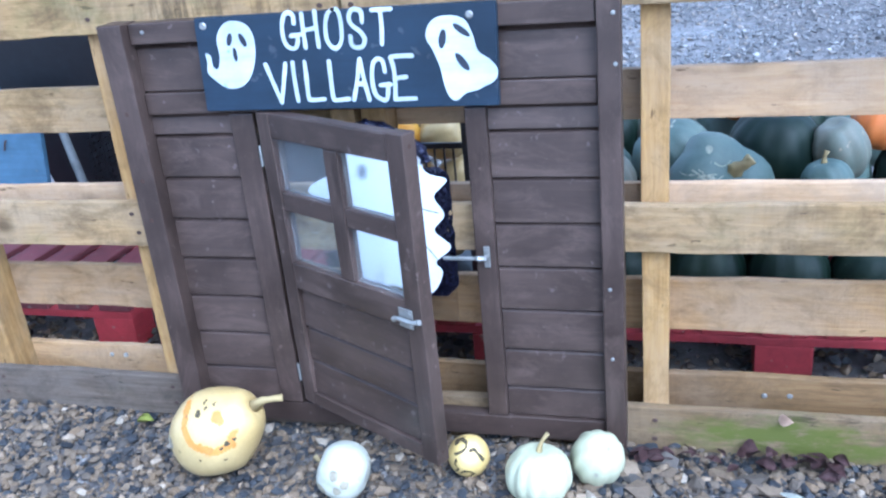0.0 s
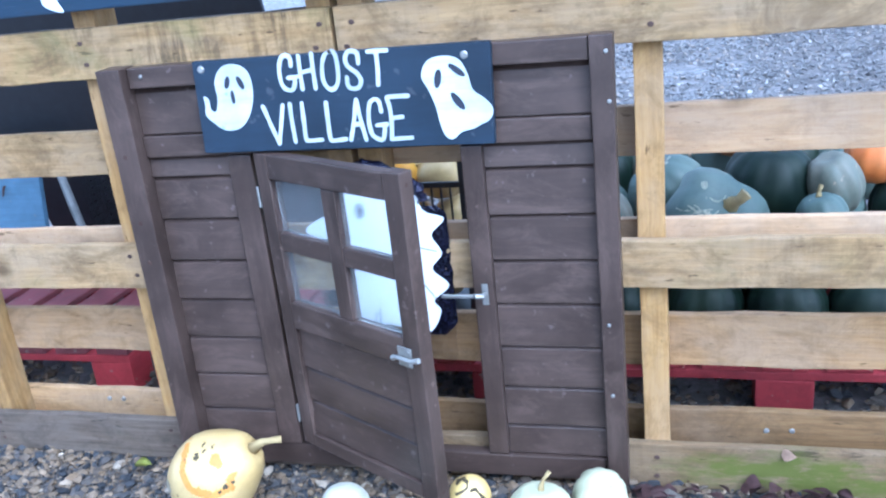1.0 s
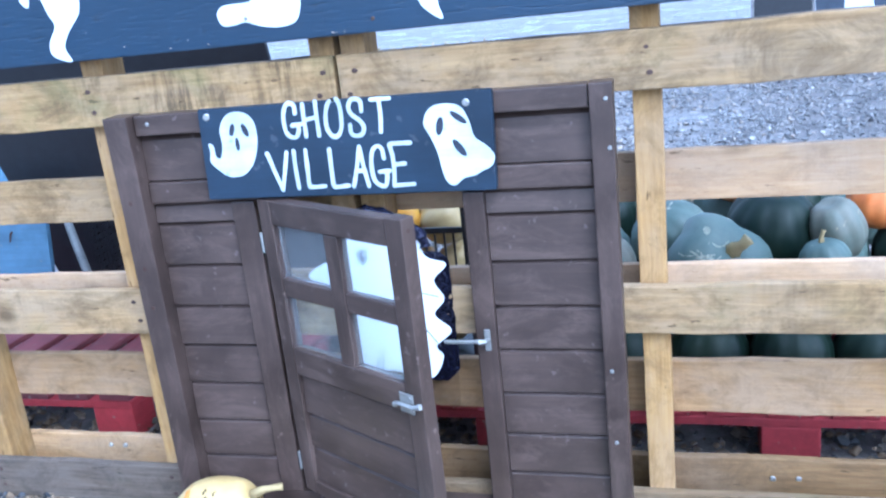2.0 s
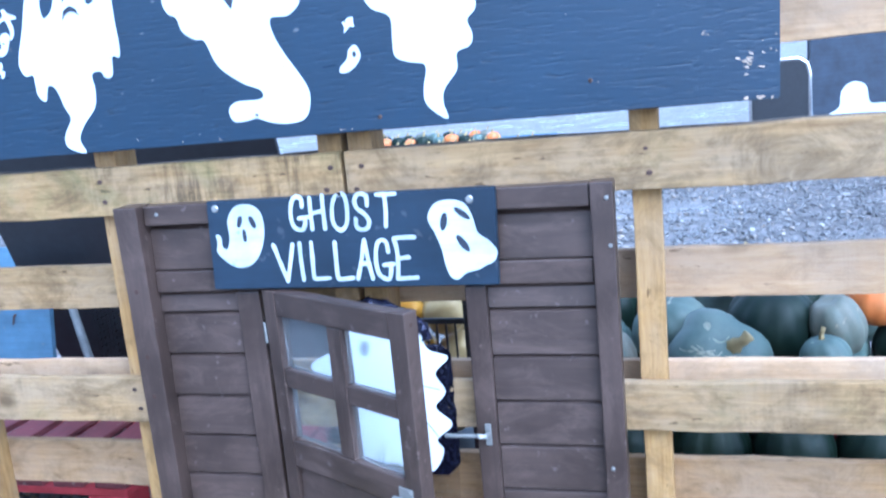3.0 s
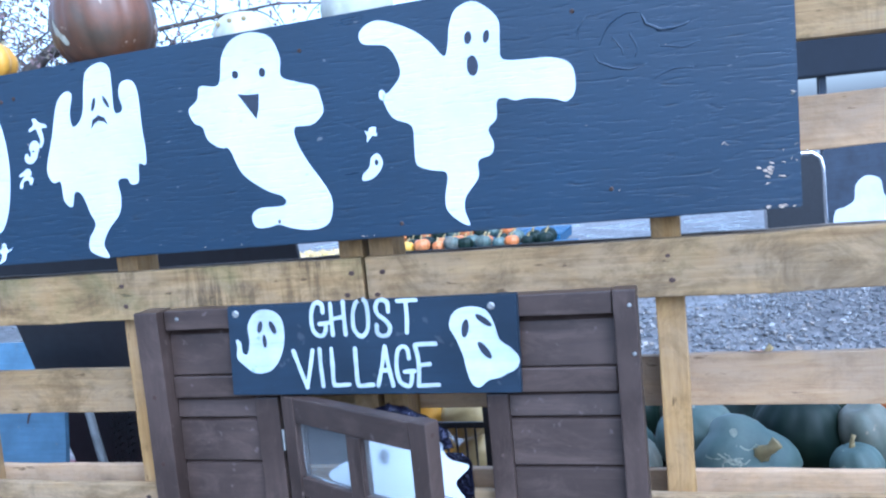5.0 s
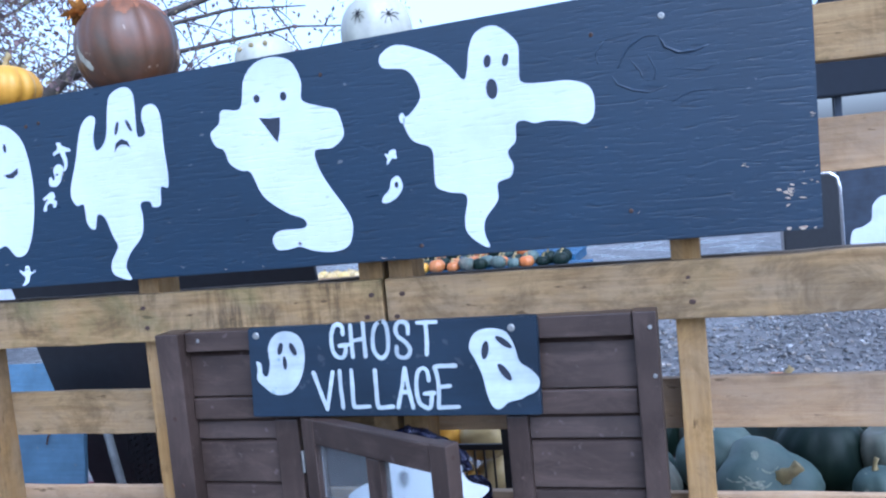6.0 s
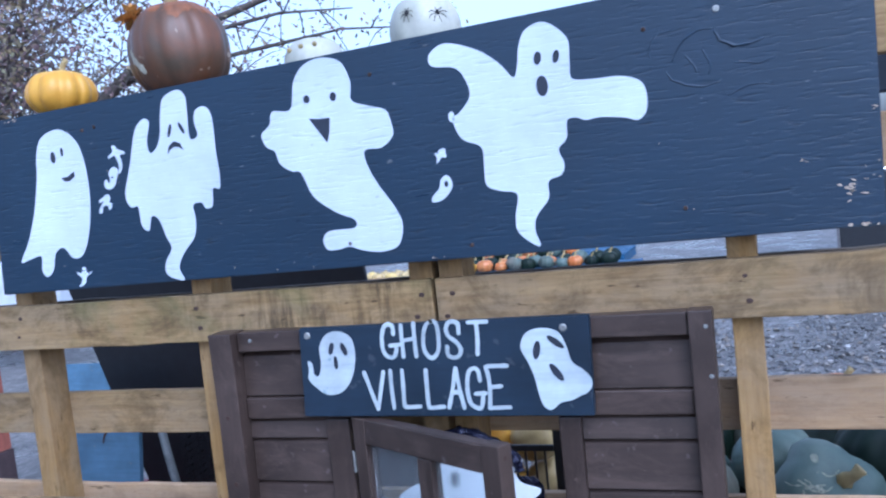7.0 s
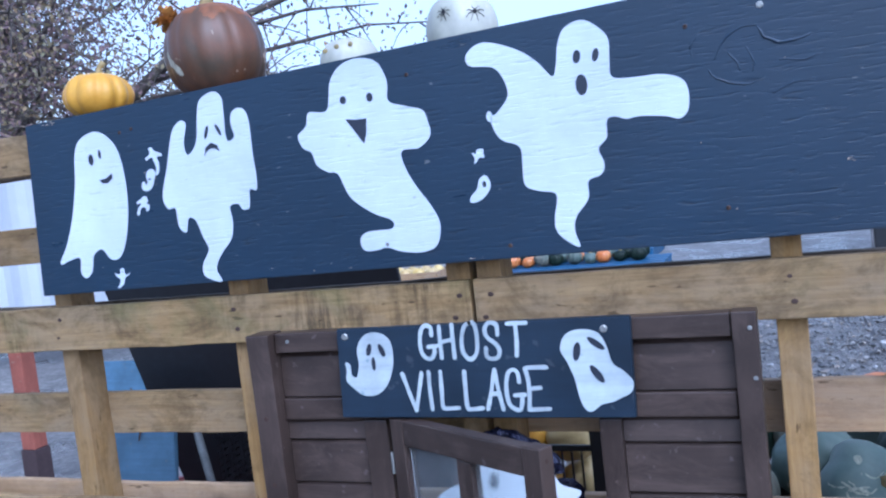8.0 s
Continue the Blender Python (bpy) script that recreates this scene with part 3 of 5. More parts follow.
top_run = sorted([q for q in edge if q[1] > 0.66], key=lambda q: q[0])
for run in (top_run,):
    pts, rad = [], []
    for i, (x, z) in enumerate(run):
        pts.append((x + 0.008 - 0.05, -0.001 + 0.003 * math.sin(i * 1.7), z + 0.008 - 0.36))
        rad.append(0.0075 + 0.0045 * abs(math.sin(i * 2.3)) + 0.002 * noise.noise(Vector((i * 0.8, 0, 2))))
    bm = tube(pts, rad, 12)
    bmesh.ops.subdivide_edges(bm, edges=bm.edges[:], cuts=2, use_grid_fill=True)
    for v in bm.verts:
        v.co += 0.0022 * noise.noise_vector(v.co * 190)
    part("tinsel", bm, TINSEL, cut, "crumpled shiny black edging", True)
bm = bmesh.new()
nx, nz = 26, 44
net = []
for j in range(nz + 1):
    z = 0.372 + 0.288 * j / nz
    edge_x = 0.186 + 0.003 * noise.noise(Vector((z * 40, 0, 1))) - 0.03 * max(0.0, (0.40 - z) / 0.03) - 0.02 * max(0.0, (z - 0.645) / 0.015)
    net.append([bm.verts.new((0.06 + (edge_x - 0.06) * i / nx - 0.05, 0.0075 + 0.0038 * noise.noise(Vector((i * 0.55, j * 0.5, 3))) + 0.0018 * noise.noise(Vector((i * 1.7, j * 1.3, 8))), z - 0.36)) for i in range(nx + 1)])
for lo, hi in zip(net, net[1:]):
    for i in range(nx):
        bm.faces.new((lo[i], lo[i + 1], hi[i + 1], hi[i]))
bmesh.ops.solidify(bm, geom=bm.faces[:], thickness=0.0006)
part("backing_sheet", bm, TINSEL, cut, "crinkled shiny black plastic backing")
for pts in (oval(0.008, 0.655, 0.009, 0.017),):
    o = painted("eye", [(x - 0.05, z - 0.36) for x, z in pts], -0.003, HOLE, cut)
for a, c in (((0.12, 0.575), (0.16, 0.565)), ((0.12, 0.50), (0.152, 0.455)), ((0.02, 0.40), (0.024, 0.45)), ((0.01, 0.40), (0.012, 0.43))):
    part("marker_line", tube([(a[0] - 0.05, -0.0025, a[1] - 0.36), (c[0] - 0.05, -0.0025, c[1] - 0.36)], [0.0012, 0.0008], 6), HOLE, cut)

sleeve = bmesh.new()
hem = [(-0.06, 0.30)] + [(0.155 + 0.022 * math.sin(q), 0.322 - 0.022 * math.cos(q)) for q in (0, 0.4, 0.8, 1.2, 1.57)] + [(0.185, 0.55), (0.187, 0.62), (-0.06, 0.62)]
f = sleeve.faces.new([sleeve.verts.new((x - 0.05, 0.0145, z - 0.36)) for x, z in hem])
r = bmesh.ops.extrude_face_region(sleeve, geom=[f])
bmesh.ops.translate(sleeve, verts=[v for v in r["geom"] if isinstance(v, bmesh.types.BMVert)], vec=(0, 0.0008, 0))
clear = part("sleeve", sleeve, CLEAR, cut, "clear plastic sleeve with rounded corners")
clear.visible_shadow = False

# ---- small sign ----
sign = thing("ghost_village_sign", "navy painted wooden sign lettered ghost village with two white ghosts", "sign", (0.013, -0.055, 0.79))


def sign_at(pts):
    return [(x - 0.013, z - 0.79) for x, z in pts]


bm = bmesh.new()
corners = [(-0.291, 0.800), (0.310, 0.795), (0.316, 0.984), (-0.282, 0.984)]
vs = [bm.verts.new((x - 0.013, 0.0, z - 0.79)) for x, z in corners]
f = bm.faces.new(vs)
r = bmesh.ops.extrude_face_region(bm, geom=[f])
bmesh.ops.translate(bm, verts=[v for v in r["geom"] if isinstance(v, bmesh.types.BMVert)], vec=(0, 0.0145, 0))
bmesh.ops.bevel(bm, geom=bm.edges[:], offset=0.002, segments=2, affect='EDGES')
part("sign_board", bm, SIGN_NAVY, sign)
S1 = [(-0.196, 0.975), (-0.221, 0.969), (-0.239, 0.943), (-0.239, 0.91), (-0.247, 0.885), (-0.258, 0.889), (-0.259, 0.909), (-0.269, 0.915), (-0.268, 0.898), (-0.271, 0.878), (-0.256, 0.861), (-0.234, 0.846), (-0.203, 0.848), (-0.179, 0.869), (-0.163, 0.907), (-0.161, 0.944), (-0.172, 0.966)]
S2 = [(0.225, 0.963), (0.195, 0.955), (0.182, 0.928), (0.193, 0.902), (0.204, 0.87), (0.209, 0.839), (0.217, 0.815), (0.231, 0.808), (0.25, 0.821), (0.272, 0.826), (0.288, 0.834), (0.299, 0.838), (0.309, 0.848), (0.311, 0.864), (0.297, 0.882), (0.277, 0.898), (0.269, 0.929), (0.255, 0.955)]
for outline, eyes in ((S1, ((-0.212, 0.940, 0.0055, 0.013, -18), (-0.184, 0.938, 0.006, 0.014, 22), (-0.205, 0.911, 0.0045, 0.014, 0))), (S2, ((0.213, 0.922, 0.007, 0.018, -12), (0.25, 0.936, 0.006, 0.019, 52), (0.247, 0.879, 0.007, 0.02, 35)))):
    g = painted("painted_ghost", sign_at(outline), -0.0002, SIGN_WHITE, sign, label="white painted ghost face")
    for x, z, a, b_, turn in eyes:
        painted("eye", sign_at(oval(x, z, a, b_, turn)), -0.0016, HOLE, g, smooth=False, thick=0.0006)


def letter(ch, *strokes):
    """One hand-painted capital, each stroke a brush line with round ends and an uneven width."""
    bm = bmesh.new()
    for n_, pts in enumerate(strokes):
        p = [Vector((x, z, 0)) for x, z in pts]
        p = [2 * p[0] - p[1]] + p + [2 * p[-1] - p[-2]]
        line = []
        for p0, p1, p2, p3 in zip(p, p[1:], p[2:], p[3:]):
            for t in (0, 0.2, 0.4, 0.6, 0.8):
                line.append(0.5 * (2 * p1 + (p2 - p0) * t + (2 * p0 - 5 * p1 + 4 * p2 - p3) * t * t + (3 * p1 - p0 - 3 * p2 + p3) * t ** 3))
        line.append(p[-2])
        left, right = [], []
        for i, q in enumerate(line):
            d = (line[min(i + 1, len(line) - 1)] - line[max(i - 1, 0)]).normalized()
            side = Vector((-d.y, d.x, 0))
            w = 0.0040 + 0.0009 * noise.noise(Vector((q.x * 60, q.y * 60, n_))) + 0.0004 * noise.noise(Vector((q.x * 300, q.y * 300, 5)))
            left.append(q + side * w)
            right.append(q - side * w)
        d0, d1 = (line[0] - line[1]).normalized(), (line[-1] - line[-2]).normalized()
        lift = -0.0004 - 0.0002 * n_

        def cap(q, d, w):
            s_ = Vector((d.y, -d.x, 0))
            return [q + (d * math.cos(a) + s_ * math.sin(a)) * w for a in (-0.9, -0.3, 0.3, 0.9)]
        first, last = cap(line[0], d0, 0.0041), cap(line[-1], d1, 0.0041)
        for lo, hi in ((lift - 0.0010, lift),):
            quads = list(zip(left, left[1:], right[1:], right))
            for face_ in quads + [tuple(first) + (right[0], left[0])[::-1], tuple(last) + (right[-1], left[-1])]:
                bm.faces.new([bm.verts.new((q.x, lo, q.y)) for q in face_])
            for a_, c_ in zip(left, left[1:]):
                bm.faces.new([bm.verts.new(v_) for v_ in ((a_.x, lo, a_.y), (c_.x, lo, c_.y), (c_.x, hi, c_.y), (a_.x, hi, a_.y))])
            for a_, c_ in zip(right, right[1:]):
                bm.faces.new([bm.verts.new(v_) for v_ in ((a_.x, lo, a_.y), (c_.x, lo, c_.y), (c_.x, hi, c_.y), (a_.x, hi, a_.y))])
    bmesh.ops.remove_doubles(bm, verts=bm.verts, dist=0.00002)
    bmesh.ops.translate(bm, verts=bm.verts, vec=(0, 0, -0.003))
    return part("letter", bm, SIGN_WHITE, sign)


letter("G", ((-0.086, 0.177), (-0.086, 0.191), (-0.094, 0.197), (-0.104, 0.192), (-0.111, 0.172), (-0.111, 0.146), (-0.103, 0.133), (-0.09, 0.131), (-0.083, 0.143), (-0.083, 0.154)), ((-0.095, 0.154), (-0.073, 0.156)))
letter("H", ((-0.068, 0.194), (-0.069, 0.167), (-0.069, 0.131)), ((-0.041, 0.197), (-0.042, 0.169), (-0.042, 0.131)), ((-0.067, 0.163), (-0.041, 0.167)))
letter("O", ((-0.005, 0.198), (-0.015, 0.192), (-0.023, 0.171), (-0.024, 0.144), (-0.015, 0.129), (-0.005, 0.128), (0.005, 0.141), (0.008, 0.165), (0.007, 0.188), (0.002, 0.198), (-0.005, 0.198)))
letter("S", ((0.05, 0.173), (0.05, 0.19), (0.042, 0.196), (0.031, 0.194), (0.025, 0.182), (0.029, 0.168), (0.043, 0.156), (0.051, 0.142), (0.046, 0.129), (0.034, 0.126), (0.024, 0.132), (0.024, 0.148)))
letter("T", ((0.071, 0.193), (0.108, 0.193)), ((0.087, 0.191), (0.087, 0.162), (0.084, 0.131)))
letter("V", ((-0.158, 0.102), (-0.147, 0.063), (-0.136, 0.027)), ((-0.136, 0.027), (-0.127, 0.06), (-0.116, 0.102)))
letter("I", ((-0.101, 0.104), (-0.102, 0.07), (-0.101, 0.029)))
letter("L", ((-0.076, 0.104), (-0.077, 0.069), (-0.078, 0.035), (-0.071, 0.03), (-0.045, 0.031)))
letter("L", ((-0.026, 0.103), (-0.027, 0.067), (-0.027, 0.033), (-0.02, 0.028), (0.005, 0.03)))
letter("A", ((0.015, 0.028), (0.026, 0.065), (0.036, 0.105)), ((0.036, 0.105), (0.04, 0.065), (0.046, 0.027)), ((0.024, 0.058), (0.042, 0.058)))
letter("G", ((0.083, 0.08), (0.081, 0.098), (0.072, 0.104), (0.061, 0.094), (0.056, 0.064), (0.059, 0.038), (0.069, 0.028), (0.08, 0.026), (0.085, 0.041), (0.086, 0.053)), ((0.072, 0.054), (0.092, 0.055)))
letter("E", ((0.139, 0.107), (0.105, 0.107), (0.097, 0.105)), ((0.097, 0.105), (0.101, 0.084), (0.101, 0.057), (0.098, 0.027)), ((0.102, 0.066), (0.124, 0.068)), ((0.098, 0.026), (0.138, 0.027)))
for x, z in ((-0.264, 0.968), (0.266, 0.962)):
    screw(x - 0.013, -0.0005, z - 0.79, sign, STEEL, 0.0075)

# ---- large black board with ghosts ----
board = thing("ghost_board", "large black plywood board painted with four white ghosts", "board", (-0.1, -0.03, 1.09))
FACE = -0.0003


def board_at(pts):
    return [((x * 1.013 if x < 0 else x) + 0.1, z - 1.09) for x, z in pts]


bm = bmesh.new()
vs = [bm.verts.new((x + 0.1, 0, z - 1.09)) for x, z in ((-1.070, 1.094), (0.817, 1.104), (0.822, 1.556), (-1.05, 1.496))]
f = bm.faces.new(vs)
r = bmesh.ops.extrude_face_region(bm, geom=[f])
bmesh.ops.translate(bm, verts=[v for v in r["geom"] if isinstance(v, bmesh.types.BMVert)], vec=(0, 0.0285, 0))
bmesh.ops.bevel(bm, geom=bm.edges[:], offset=0.0025, segments=2, affect='EDGES')
part("plywood_sheet", bm, NAVY, board)
G1 = [(-0.832, 1.458), (-0.882, 1.445), (-0.902, 1.409), (-0.911, 1.352), (-0.932, 1.276), (-0.96, 1.212), (-0.988, 1.168), (-0.959, 1.173), (-0.928, 1.177), (-0.931, 1.144), (-0.918, 1.129), (-0.898, 1.145), (-0.887, 1.181), (-0.861, 1.192), (-0.838, 1.167), (-0.809, 1.175), (-0.785, 1.225), (-0.771, 1.3), (-0.773, 1.376), (-0.79, 1.428)]
G2 = [(-0.513, 1.503), (-0.548, 1.49), (-0.56, 1.455), (-0.567, 1.414), (-0.579, 1.389), (-0.598, 1.379), (-0.602, 1.406), (-0.591, 1.444), (-0.607, 1.452), (-0.631, 1.428), (-0.652, 1.363), (-0.675, 1.297), (-0.665, 1.267), (-0.646, 1.266), (-0.643, 1.226), (-0.626, 1.212), (-0.615, 1.242), (-0.597, 1.234), (-0.584, 1.196), (-0.574, 1.17), (-0.593, 1.141), (-0.595, 1.116), (-0.575, 1.103), (-0.551, 1.099), (-0.561, 1.126), (-0.545, 1.156), (-0.513, 1.19), (-0.505, 1.226), (-0.507, 1.257), (-0.485, 1.261), (-0.476, 1.248), (-0.459, 1.252), (-0.453, 1.288), (-0.437, 1.286), (-0.433, 1.315), (-0.435, 1.363), (-0.435, 1.434), (-0.448, 1.459), (-0.471, 1.456), (-0.479, 1.433), (-0.474, 1.403), (-0.494, 1.399), (-0.493, 1.453), (-0.494, 1.488)]
G3 = [(-0.169, 1.52), (-0.21, 1.512), (-0.237, 1.482), (-0.251, 1.428), (-0.292, 1.429), (-0.302, 1.403), (-0.323, 1.385), (-0.315, 1.359), (-0.297, 1.348), (-0.288, 1.321), (-0.264, 1.304), (-0.243, 1.298), (-0.221, 1.248), (-0.175, 1.212), (-0.138, 1.195), (-0.14, 1.178), (-0.193, 1.176), (-0.211, 1.161), (-0.204, 1.139), (-0.179, 1.137), (-0.154, 1.141), (-0.124, 1.131), (-0.082, 1.126), (-0.049, 1.137), (-0.037, 1.175), (-0.048, 1.209), (-0.078, 1.257), (-0.097, 1.297), (-0.099, 1.328), (-0.063, 1.33), (-0.037, 1.351), (-0.039, 1.379), (-0.048, 1.402), (-0.082, 1.414), (-0.116, 1.429), (-0.114, 1.465), (-0.131, 1.506)]
G4 = [(0.282, 1.518), (0.245, 1.511), (0.229, 1.483), (0.223, 1.449), (0.213, 1.428), (0.187, 1.459), (0.148, 1.488), (0.09, 1.509), (0.055, 1.494), (0.057, 1.47), (0.101, 1.461), (0.12, 1.438), (0.126, 1.405), (0.103, 1.377), (0.088, 1.368), (0.094, 1.341), (0.108, 1.323), (0.139, 1.307), (0.14, 1.267), (0.142, 1.235), (0.168, 1.222), (0.199, 1.213), (0.192, 1.172), (0.193, 1.145), (0.212, 1.124), (0.234, 1.113), (0.227, 1.142), (0.232, 1.168), (0.258, 1.2), (0.261, 1.231), (0.286, 1.241), (0.293, 1.261), (0.285, 1.287), (0.302, 1.306), (0.305, 1.336), (0.321, 1.341), (0.34, 1.334), (0.365, 1.336), (0.409, 1.33), (0.432, 1.323), (0.448, 1.338), (0.45, 1.372), (0.438, 1.393), (0.405, 1.404), (0.366, 1.405), (0.322, 1.411), (0.32, 1.444), (0.319, 1.484)]
MOUTHS = [[(-0.841, 1.349), (-0.822, 1.351), (-0.803, 1.361), (-0.804, 1.349), (-0.818, 1.340), (-0.832, 1.341)],
          [(-0.553, 1.37), (-0.548, 1.388), (-0.533, 1.397), (-0.518, 1.39), (-0.513, 1.375), (-0.522, 1.383), (-0.534, 1.385), (-0.545, 1.38)],
          [(-0.212, 1.405), (-0.188, 1.401), (-0.166, 1.401), (-0.170, 1.372), (-0.177, 1.352), (-0.19, 1.372)],
          oval(0.266, 1.405, 0.011, 0.019)]
EYES = [((-0.856, 1.397, 0.007, 0.013, 0), (-0.830, 1.407, 0.004, 0.010, 0)), ((-0.541, 1.42, 0.004, 0.015, -20), (-0.511, 1.422, 0.004, 0.014, 25)), ((-0.212, 1.443, 0.007, 0.008, 0), (-0.154, 1.441, 0.007, 0.009, 0)), ((0.262, 1.456, 0.007, 0.012, -10), (0.296, 1.454, 0.006, 0.012, -15))]
for outline, mouth, eyes in zip((G1, G2, G3, G4), MOUTHS, EYES):
    g = painted("painted_ghost", board_at(outline), FACE, WHITE, board, label="white brush-painted ghost")
    painted("mouth", board_at(mouth), FACE - 0.0014, HOLE, g, smooth=False, thick=0.0006)
    for x, z, a, b_, turn in eyes:
        painted("eye", board_at(oval(x, z, a, b_, turn)), FACE - 0.0014, HOLE, g, smooth=False, thick=0.0006)


SPRITES = {
    "drifting": [(-0.696, 1.404), (-0.688, 1.405), (-0.682, 1.397), (-0.665, 1.39), (-0.664, 1.384), (-0.677, 1.383), (-0.674, 1.37), (-0.675, 1.354), (-0.683, 1.343), (-0.686, 1.346), (-0.682, 1.359), (-0.686, 1.374), (-0.69, 1.383), (-0.7, 1.381), (-0.706, 1.378), (-0.707, 1.384), (-0.698, 1.389), (-0.694, 1.396)],
    "curled": [(-0.704, 1.357), (-0.693, 1.358), (-0.687, 1.349), (-0.692, 1.335), (-0.698, 1.321), (-0.71, 1.312), (-0.722, 1.313), (-0.727, 1.32), (-0.725, 1.331), (-0.719, 1.333), (-0.717, 1.325), (-0.71, 1.331), (-0.712, 1.346)],
    "walking": [(-0.729, 1.3), (-0.72, 1.3), (-0.717, 1.291), (-0.721, 1.284), (-0.714, 1.28), (-0.718, 1.269), (-0.724, 1.267), (-0.724, 1.274), (-0.731, 1.277), (-0.74, 1.273), (-0.743, 1.262), (-0.75, 1.261), (-0.748, 1.27), (-0.74, 1.281), (-0.735, 1.285), (-0.74, 1.287), (-0.746, 1.284), (-0.746, 1.29), (-0.736, 1.295)],
    "waving": [(-0.818, 1.143), (-0.81, 1.144), (-0.808, 1.135), (-0.804, 1.129), (-0.793, 1.134), (-0.797, 1.129), (-0.809, 1.122), (-0.814, 1.109), (-0.825, 1.102), (-0.833, 1.101), (-0.826, 1.108), (-0.822, 1.12), (-0.83, 1.127), (-0.835, 1.136), (-0.828, 1.132), (-0.821, 1.133)],
    "kite": [(0.054, 1.312), (0.066, 1.313), (0.066, 1.304), (0.067, 1.296), (0.058, 1.297), (0.052, 1.291), (0.046, 1.286), (0.048, 1.296), (0.044, 1.307), (0.051, 1.305)],
}
for kind_, ring_ in SPRITES.items():
    g = painted("painted_sprite", board_at(ring_), FACE, WHITE, board, label="tiny white " + kind_ + " ghost in brush strokes")
    if kind_ == "curled":
        painted("eye", board_at(oval(-0.703, 1.337, 0.003, 0.0025)), FACE - 0.0014, HOLE, g, smooth=False, thick=0.0006)
    if kind_ == "waving":
        for dx in (-0.002, 0.003):
            painted("eye", board_at(oval(-0.815 + dx, 1.137, 0.0012, 0.0018)), FACE - 0.0014, HOLE, g, smooth=False, thick=0.0006)
painted("painted_wisp", board_at([(0.066, 1.262), (0.052, 1.256), (0.046, 1.238), (0.032, 1.225), (0.030, 1.214), (0.045, 1.214), (0.062, 1.224), (0.074, 1.243)]), FACE, WHITE, board)
painted("painted_dot", board_at(oval(0.086, 1.371, 0.006, 0.010)), FACE, WHITE, board, smooth=False)
painted("eye", board_at(oval(0.062, 1.246, 0.004, 0.006)), FACE - 0.0014, HOLE, board, smooth=False, thick=0.0006)
for x, z, mt in ((0.577, 1.494, STEEL), (0.454, 1.478, RUST), (-0.073, 1.473, RUST), (-0.778, 1.448, RUST), (-0.745, 1.452, RUST), (-0.155, 1.147, RUST), (0.50, 1.16, RUST), (0.10, 1.125, RUST)):
    screw(x + 0.1, FACE, z - 1.09, board, mt, 0.0062 if mt is STEEL else 0.0042)
# knot smeared over with thick paint
for k, (r_, way) in enumerate(((0.0036, [(0.571, 1.458), (0.579, 1.44), (0.601, 1.429), (0.627, 1.428), (0.66, 1.437)]), (0.0022, [(0.571, 1.462), (0.545, 1.464), (0.52, 1.450), (0.505, 1.43), (0.495, 1.41)]), (0.0024, [(0.487, 1.400), (0.497, 1.383), (0.52, 1.371), (0.55, 1.366), (0.585, 1.376)]), (0.0016, [(0.476, 1.465), (0.46, 1.444), (0.461, 1.419)]), (0.0018, [(0.52, 1.425), (0.535, 1.405), (0.537, 1.385)]), (0.0018, [(0.55, 1.43), (0.562, 1.40), (0.556, 1.38)]), (0.0016, [(0.60, 1.40), (0.64, 1.395), (0.675, 1.402)]), (0.0016, [(0.585, 1.345), (0.62, 1.36), (0.665, 1.358)]))):
    fine_way = [Vector((x, z, 0)) for x, z in way]
    pts = []
    for a, c in zip(fine_way, fine_way[1:]):
        for t in (0.0, 0.25, 0.5, 0.75):
            q = a.lerp(c, t)
            pts.append((q.x + 0.1 + 0.002 * noise.noise(q * 60), FACE + 0.0003, q.y - 1.09 + 0.002 * noise.noise(q * 60 + Vector((5, 0, 0)))))
    n = len(pts)
    part("paint_ridge", tube(pts, [r_ * (0.35 + 0.65 * math.sin(math.pi * (i + 0.5) / n)) * (0.8 + 0.5 * noise.noise(Vector((i * 0.6, k, 4)))) for i in range(n)], 8), NAVY, board, smooth=True)
CHIP = plain("bare_chipped_wood", (0.45, 0.36, 0.27), 0.8)
rng = random.Random(31)
for cx, cz, n_, spread, size in ((0.765, 1.165, 14, 0.014, 0.0032), (0.70, 1.22, 3, 0.006, 0.0022), (0.782, 1.108, 9, 0.022, 0.0030), (0.811, 1.30, 4, 0.006, 0.0026), (0.812, 1.18, 5, 0.03, 0.0022), (-0.96, 1.492, 6, 0.018, 0.0028), (0.02, 1.102, 3, 0.02, 0.0022), (-0.35, 1.105, 3, 0.12, 0.0018), (0.45, 1.30, 5, 0.16, 0.0015), (-0.70, 1.25, 5, 0.16, 0.0015)):
    for k in range(n_):
        x, z = cx + rng.gauss(0, spread * 0.6), cz + rng.gauss(0, spread * (0.15 if cz < 1.11 or cz > 1.48 else 0.6))
        x, z = min(x, 0.812), max(z, 1.106)
        a, b_, turn = size * rng.uniform(0.5, 2.0), size * rng.uniform(0.2, 0.55), rng.uniform(-25, 25)
        pts = [(px + 0.0012 * noise.noise(Vector((px * 400, pz * 400, 1))), pz + 0.0012 * noise.noise(Vector((px * 400, pz * 400, 7)))) for px, pz in oval(x, z, a, b_, turn, 9)]
        painted("paint_chip", board_at(pts), FACE, CHIP, board, smooth=False, thick=0.0006)


